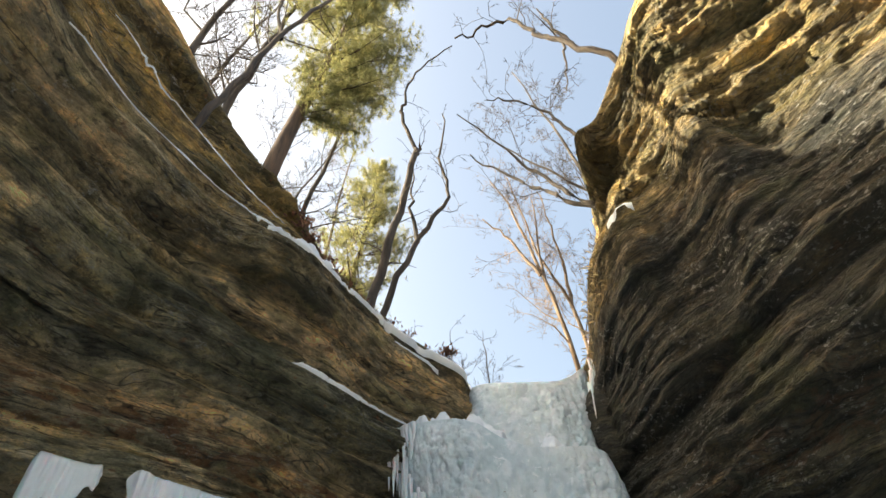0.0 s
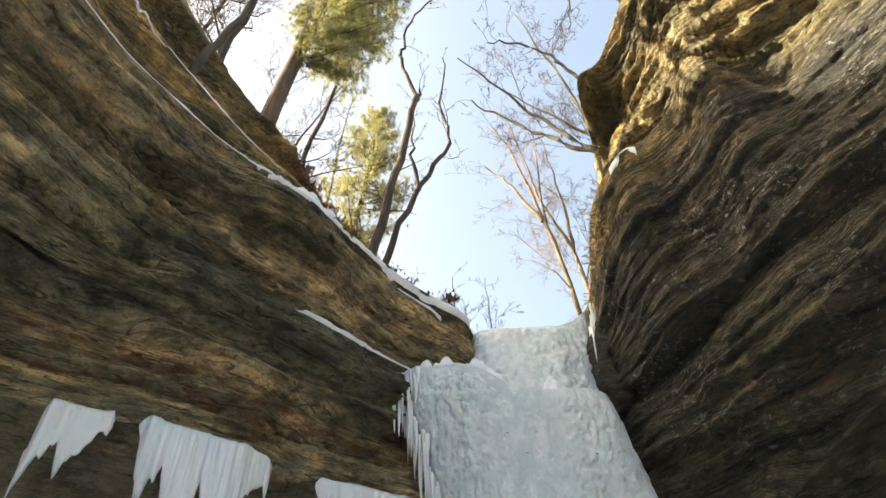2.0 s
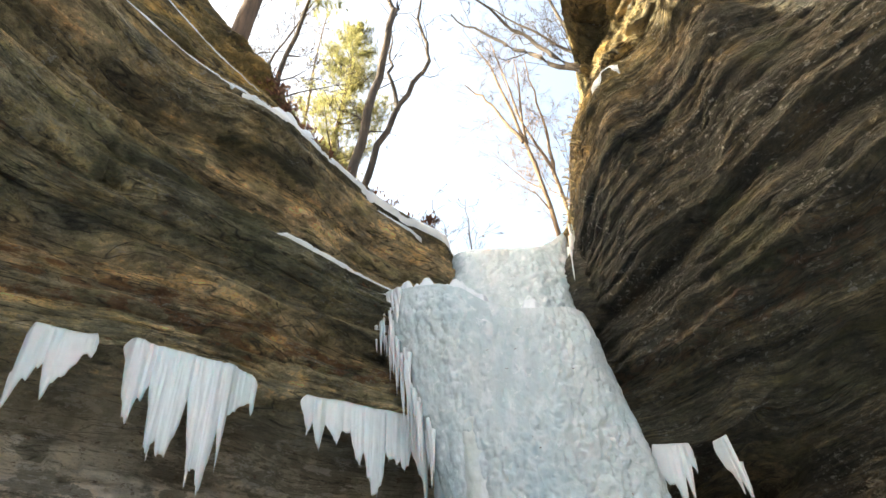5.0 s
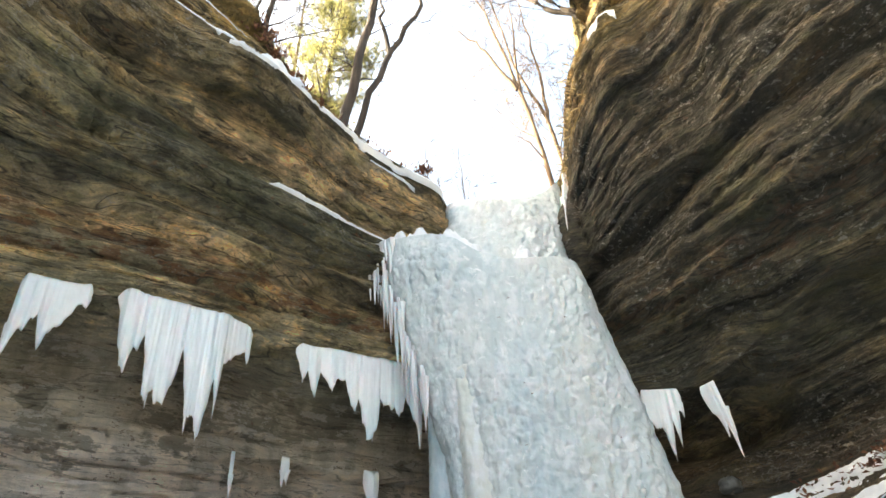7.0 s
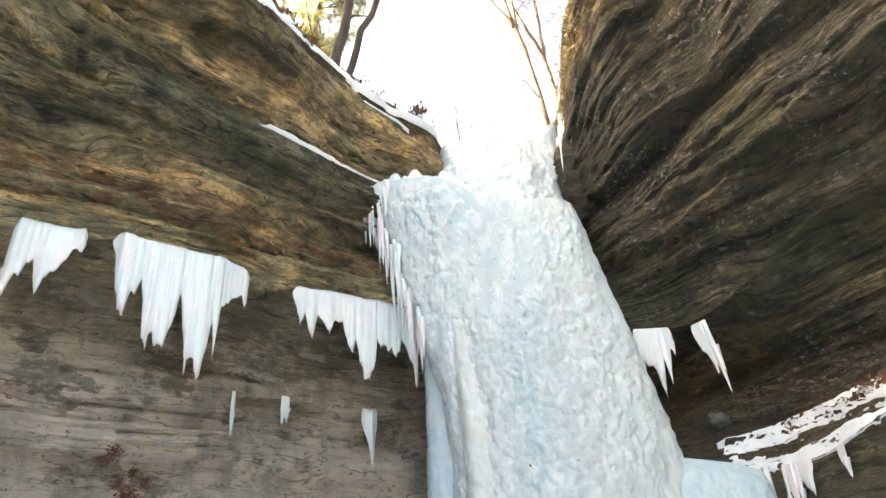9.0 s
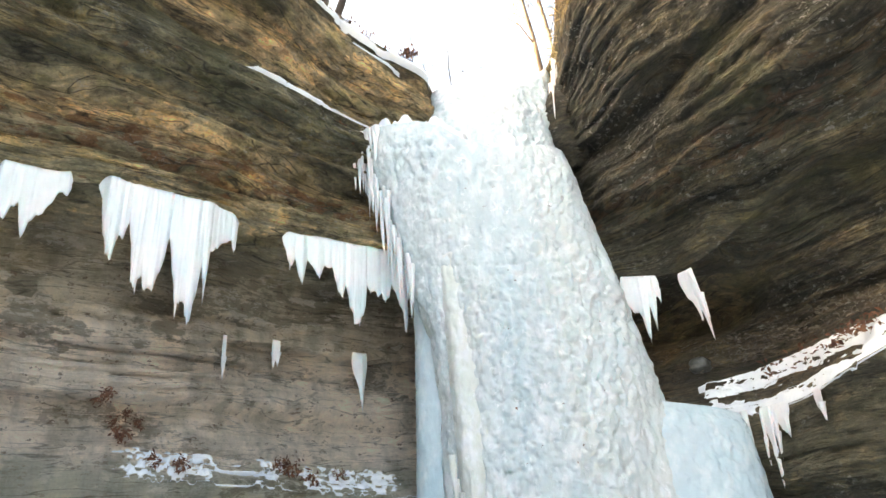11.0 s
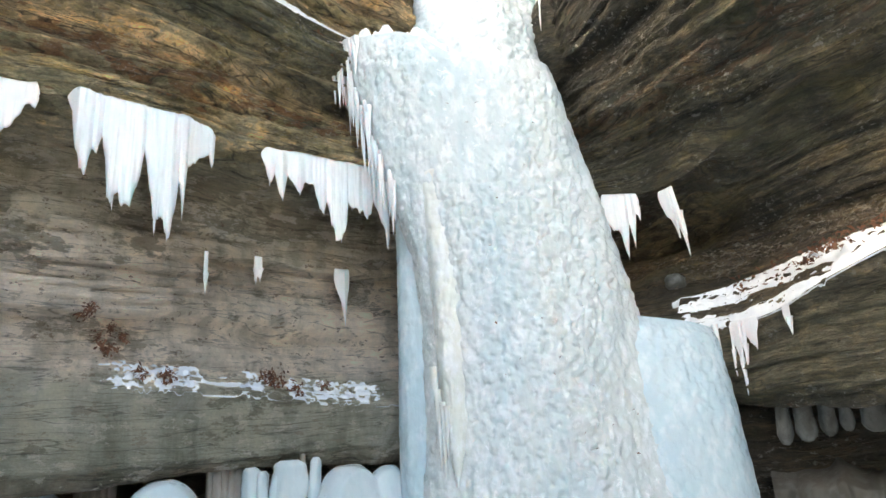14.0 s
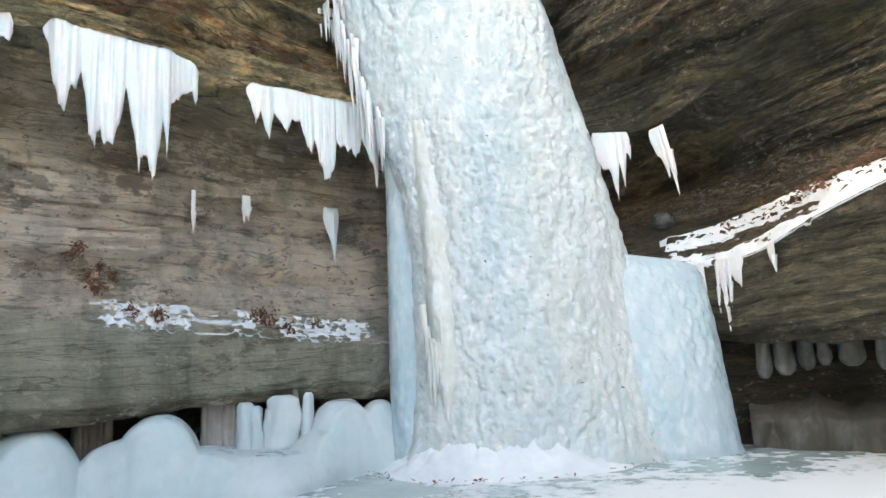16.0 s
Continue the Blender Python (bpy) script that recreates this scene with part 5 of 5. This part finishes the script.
bare_tree([([P(-7.3, 9.9, 9.4), P(-7.0, 9.8, 10.6), P(-3.0, 9.8, 12.9), P(0.5, 9.8, 14.4), P(-0.4, 9.8, 16.1), P(0.4, 9.8, 18.5)], 0.09, 0.018),
           ([P(-3.4, 9.8, 12.7), P(-4.6, 9.8, 13.9), P(-4.4, 9.8, 15.4)], 0.06, 0.015)],
          "slender bare tree beside a larger trunk on the rim", 207, BARK, 3, 1.3, 1.2, 0.35)
bare_tree([([P(-36.4, 6.55, 9.9), P(-35.6, 6.4, 10.4), P(-32.6, 6.5, 12.9), P(-27.5, 6.6, 16.3), P(-18, 6.9, 20.5)], 0.085, 0.03),
           ([P(-30.5, 6.55, 14.3), P(-33, 6.9, 16.6), P(-32, 7.2, 19)], 0.05, 0.015)],
          "leaning bare trunk rooted on a high rock ledge", 209, BARK, 3, 1.6, 1.2, 0.35)
bare_tree([([P(-33.5, 8.6, 11.3), P(-33, 8.6, 15), P(-31, 8.4, 19), P(-29, 8.4, 23)], 0.12, 0.03)], "bare tree with many fine twigs behind the rim", 211, BARK, 3, 2.6, 1.6, 0.12)
bare_tree([([P(-42, 7.6, 12.0), P(-41, 7.8, 16), P(-38, 7.6, 21)], 0.10, 0.03)], "bare tree with many fine twigs behind the rim", 213, BARK, 3, 2.4, 1.6, 0.12)
bare_tree([([P(-19.5, 9.6, 10.4), P(-19, 9.6, 13), P(-16, 9.6, 17), P(-14, 9.6, 20)], 0.08, 0.02)], "thin bare sapling with fine twigs behind the rim", 215, BARK, 3, 2.0, 1.6, 0.12)
bare_tree([([P(14.8, 16.0, 9.7), P(14.1, 16.0, 14.6), P(10.5, 16.0, 20.4), P(7.2, 16.0, 23.5)], 0.10, 0.02),
           ([P(13.7, 16.0, 15.5), P(12.6, 16.2, 18.2), P(12.6, 16.0, 22.0)], 0.08, 0.02),
           ([P(12.2, 16.0, 17.6), P(9.0, 16.0, 19.6), P(5.5, 16.0, 21.0)], 0.07, 0.02)],
          "bare tan tree with spreading limbs above the falls", 217, BARK_TAN, 3, 2.8, 1.25, 0.25)
bare_tree([([P(16.4, 16.4, 10.0), P(15.7, 16.3, 15.5), P(12.4, 16.3, 19.0), P(9.5, 16.3, 24.0)], 0.085, 0.02),
           ([P(15.2, 16.3, 16.2), P(15.0, 16.3, 19.0), P(13.8, 16.3, 22.5)], 0.07, 0.02)],
          "bare tan tree with spreading limbs above the falls", 219, BARK_TAN, 3, 2.6, 1.25, 0.25)
bare_tree([([P(36, 7.3, 12.3), P(33, 6.5, 12.75), P(24, 6.2, 14.1), P(19, 6.2, 15.1), P(14, 6.2, 16.2), P(8.5, 6.3, 16.2), P(2.5, 6.4, 16.0)], 0.08, 0.02),
           ([P(25.0, 6.2, 14.0), P(22, 6.2, 15.2), P(20.5, 6.3, 16.5)], 0.05, 0.015),
           ([P(23.3, 6.2, 14.2), P(22.6, 6.25, 13.4), P(21.6, 6.3, 12.6)], 0.03, 0.01)],
          "bare limb reaching out over the canyon from the rim", 221, BARK, 3, 1.8, 1.3, 0.3)
bare_tree([([P(27, 8.8, 11.6), P(20.6, 8.2, 11.4), P(15, 8.2, 12.6), P(10.3, 8.2, 13.8), P(2.5, 8.2, 15.7)], 0.065, 0.015),
           ([P(21.5, 8.3, 11.35), P(15, 8.2, 12.1), P(9.9, 8.2, 12.9), P(4.1, 8.2, 13.8)], 0.055, 0.015)],
          "dark bare limbs leaning out over the canyon", 223, BARK, 3, 1.7, 1.35, 0.3)
bare_tree([([P(27, 8.2, 12.4), P(21, 7.6, 12.95), P(17.7, 7.6, 14.1), P(11.5, 7.6, 15.0), P(7, 7.6, 15.2)], 0.05, 0.012)],
          "dark bare limbs leaning out over the canyon", 225, BARK, 3, 1.7, 1.35, 0.3)
bare_tree([([P(-16.0, 16.0, 11.0), P(-15.5, 16.0, 17), P(-14.0, 16.0, 25)], 0.10, 0.02)], "distant bare tree with hazy fine twigs", 228, BARK_TAN, 3, 3.0, 1.3, 0.12)
bare_tree([([P(-25.5, 13, 12.0), P(-24.5, 13, 17), P(-22, 13, 25)], 0.09, 0.02),
           ([P(-25.0, 13, 14.5), P(-20, 13, 18), P(-15, 13, 22)], 0.05, 0.015)], "slender bare tree with a haze of fine twigs", 241, BARK, 3, 2.8, 1.5, 0.1)
bare_tree([([P(-40, 10.5, 13.0), P(-37, 10.5, 18), P(-33, 10.5, 25)], 0.09, 0.02)], "slender bare tree with a haze of fine twigs", 242, BARK, 3, 2.8, 1.5, 0.1)
bare_tree([([P(24, 12, 12.5), P(20, 12, 18), P(13, 12, 25)], 0.08, 0.02),
           ([P(21, 12, 16.5), P(14, 12, 18.5), P(6, 12, 21)], 0.05, 0.012)], "grey bare tree with many fine twigs behind the rim", 243, BARK, 3, 2.8, 1.5, 0.1)
for n, (az, r, h) in enumerate([(1.4, 12.5, 3.2), (2.6, 13.0, 2.6), (5.2, 13.5, 4.0), (-3.0, 12.0, 2.6), (-0.6, 12.6, 2.2)]):
    bare_tree([([P(az, r, 9.2), P(az - 0.2, r, 9.2 + h * 0.5), P(az - 0.6, r, 9.2 + h)], 0.03, 0.008)],
              "thin bare shrub on the snowy stream bank", 231 + n, BARK, 2, 1.1, 2.6, 0.15)


# ---------------------------------------------------------------- dead leaves, dry plants
def leaf_scatter(name, spots, size, mat, label, category, seed, flat=0.6):
    """Small curled leaves at the given places, as one heap."""
    rng = random.Random(seed)
    verts, faces = [], []
    for p in spots:
        s = size * rng.uniform(0.5, 1.3)
        a = rng.random() * 6.28
        d = Vector((math.cos(a), math.sin(a), rng.gauss(0, flat))).normalized() * s
        w = d.cross(Vector((rng.gauss(0, 0.4), rng.gauss(0, 0.4), 1))).normalized() * s * 0.45
        up = Vector((0, 0, s * 0.25))
        i = len(verts)
        p = Vector(p)
        verts += [p - d, p + w + up, p + d, p - w + up]
        faces += [(i, i + 1, i + 2), (i, i + 2, i + 3)]
    ob = mesh_object(name, verts, faces, mat, smooth=False)
    return tagged(ob, label, category, kind="stuff")


rl = random.Random(88)
spots = []
for n in range(70):
    a = rl.uniform(math.pi, 2 * math.pi)
    k = rl.uniform(0.92, 1.12)
    spots.append((1.75 + 2.05 * k * math.cos(a), 9.3 + 1.35 * k * math.sin(a), 0.05))
leaf_scatter("fallen_leaves", spots, 0.035, DRY_LEAF, "dead brown leaves at the foot of the ice", "leaves", 1)
spots = []
for n in range(240):
    az = rl.uniform(29, 48)
    i = rl.random()
    a, b = right.on_line(SIDE_LIP, az), right.on_line(SIDE_LIP + 1, az)
    spots.append(a.lerp(b, 0.3 + 0.7 * i ** 0.6) + Vector((0, 0, 0.07)))
for az, f in [(34.4, 0.5), (35.4, 0.7), (36.3, 0.5), (40.5, 0.85), (36.8, 0.65)]:
    for n in range(26):
        a, b = right.on_line(SIDE_LIP, az), right.on_line(SIDE_LIP + 1, az)
        spots.append(a.lerp(b, f) + Vector((rl.gauss(0, 0.08), rl.gauss(0, 0.08), 0.09)))
leaf_scatter("fallen_leaves", spots, 0.05, DRY_LEAF, "clumps of dead brown leaves on the snowy ledge", "leaves", 2)

spots = []
for n in range(26):
    i, j = rl.randrange(40, 400), rl.randrange(70, 170)
    spots.append(Vector(main[i, j]) + Vector((0, -0.015, 0)))
leaf_scatter("fallen_leaves", spots, 0.028, DRY_LEAF, "scattered dead leaves frozen onto the ice face", "leaves", 3)


def dry_plant(p, size, label, seed, mat=DRY_LEAF, blades=60, droop=-0.4):
    rng = random.Random(seed)
    verts, faces = [], []
    for n in range(blades):
        q = Vector(p) + Vector((rng.gauss(0, 0.35), rng.gauss(0, 0.15), rng.gauss(0, 0.3))) * size
        d = Vector((rng.gauss(0, 0.7), -0.5 + rng.gauss(0, 0.4), droop + rng.gauss(0, 0.6))).normalized() * size * rng.uniform(0.25, 0.7)
        w = d.orthogonal().normalized() * size * 0.09
        i = len(verts)
        verts += [q - w * 0.4, q + d * 0.5 + w, q + d, q + d * 0.5 - w]
        faces += [(i, i + 1, i + 2), (i, i + 2, i + 3)]
    ob = mesh_object("dry_plant", verts, faces, mat, smooth=False)
    return tagged(ob, label, "dry plant", kind="stuff")


for n, (az, el, size) in enumerate([(-25.0, 8.6, 0.16), (-24.2, 9.6, 0.18), (-22.6, 8.0, 0.14), (-22.9, 6.9, 0.24), (-21.8, 7.6, 0.15), (-20.6, 4.9, 0.2), (-18.5, 4.7, 0.22),
                                    (-9.8, 3.6, 0.26), (-8.3, 3.0, 0.24), (-10.6, 4.4, 0.2), (-23.8, 7.9, 0.12), (-6.0, 3.4, 0.18)]):
    q = left.toward(az, el)
    dry_plant(q - Vector((q.x, q.y, 0)).normalized() * 0.06, size * 0.75, "reddish brown dead fern clinging to sandstone", 300 + n)
for n, (az, z, r) in enumerate([(-15.8, 9.5, 7.7), (-13.6, 9.4, 7.9), (-9.0, 9.35, 8.6), (-2.0, 9.45, 9.8), (-18.5, 9.9, 7.3), (-14.6, 9.5, 7.75), (-12.2, 9.4, 8.1), (-10.6, 9.4, 8.4), (-6.2, 9.4, 9.0), (-4.3, 9.4, 9.3), (-17.2, 9.75, 7.5), (-20.4, 10.15, 7.3), (0.3, 9.42, 9.7), (0.7, 9.38, 9.75)]):
    dry_plant(P(az, r, z), 0.22, "dark dead brush on the canyon rim", 330 + n, DRY_LEAF, 90, 0.3)


def grass_strip(sheet, k, az0, az1, count, lo, hi, label, seed, mat, tall):
    rng = random.Random(seed)
    verts, faces = [], []
    for n in range(count):
        az = rng.uniform(az0, az1)
        a, b = sheet.on_line(k, az), sheet.on_line(k + 1, az)
        p = a.lerp(b, rng.uniform(lo, hi)) + Vector((rng.gauss(0, 0.04), rng.gauss(0, 0.04), 0.0))
        d = Vector((rng.gauss(0, 0.7), rng.gauss(-0.4, 0.5), rng.uniform(-0.2, 0.9))).normalized() * tall * rng.uniform(0.4, 1.2)
        w = d.orthogonal().normalized() * 0.0035
        i = len(verts)
        verts += [p - w, p + w, p + d * 0.6 + Vector((0, 0, 0.01)), p + d + Vector((0, 0, -tall * 0.2))]
        faces += [(i, i + 1, i + 2), (i + 1, i + 3, i + 2)]
    ob = mesh_object("dry_grass", verts, faces, mat, smooth=False)
    return tagged(ob, label, "dry grass", kind="stuff")


grass_strip(right, SLOPE - 1, 24, 60, 1600, 0.25, 1.0, "matted dry brown grass and twigs on a slope", 401, DRY_GRASS, 0.11)
grass_strip(right, SIDE_SHELF - 1, 15.5, 19.5, 160, 0.8, 1.0, "golden dry grass hanging from the sunlit rim", 403, GOLD_GRASS, 0.22)
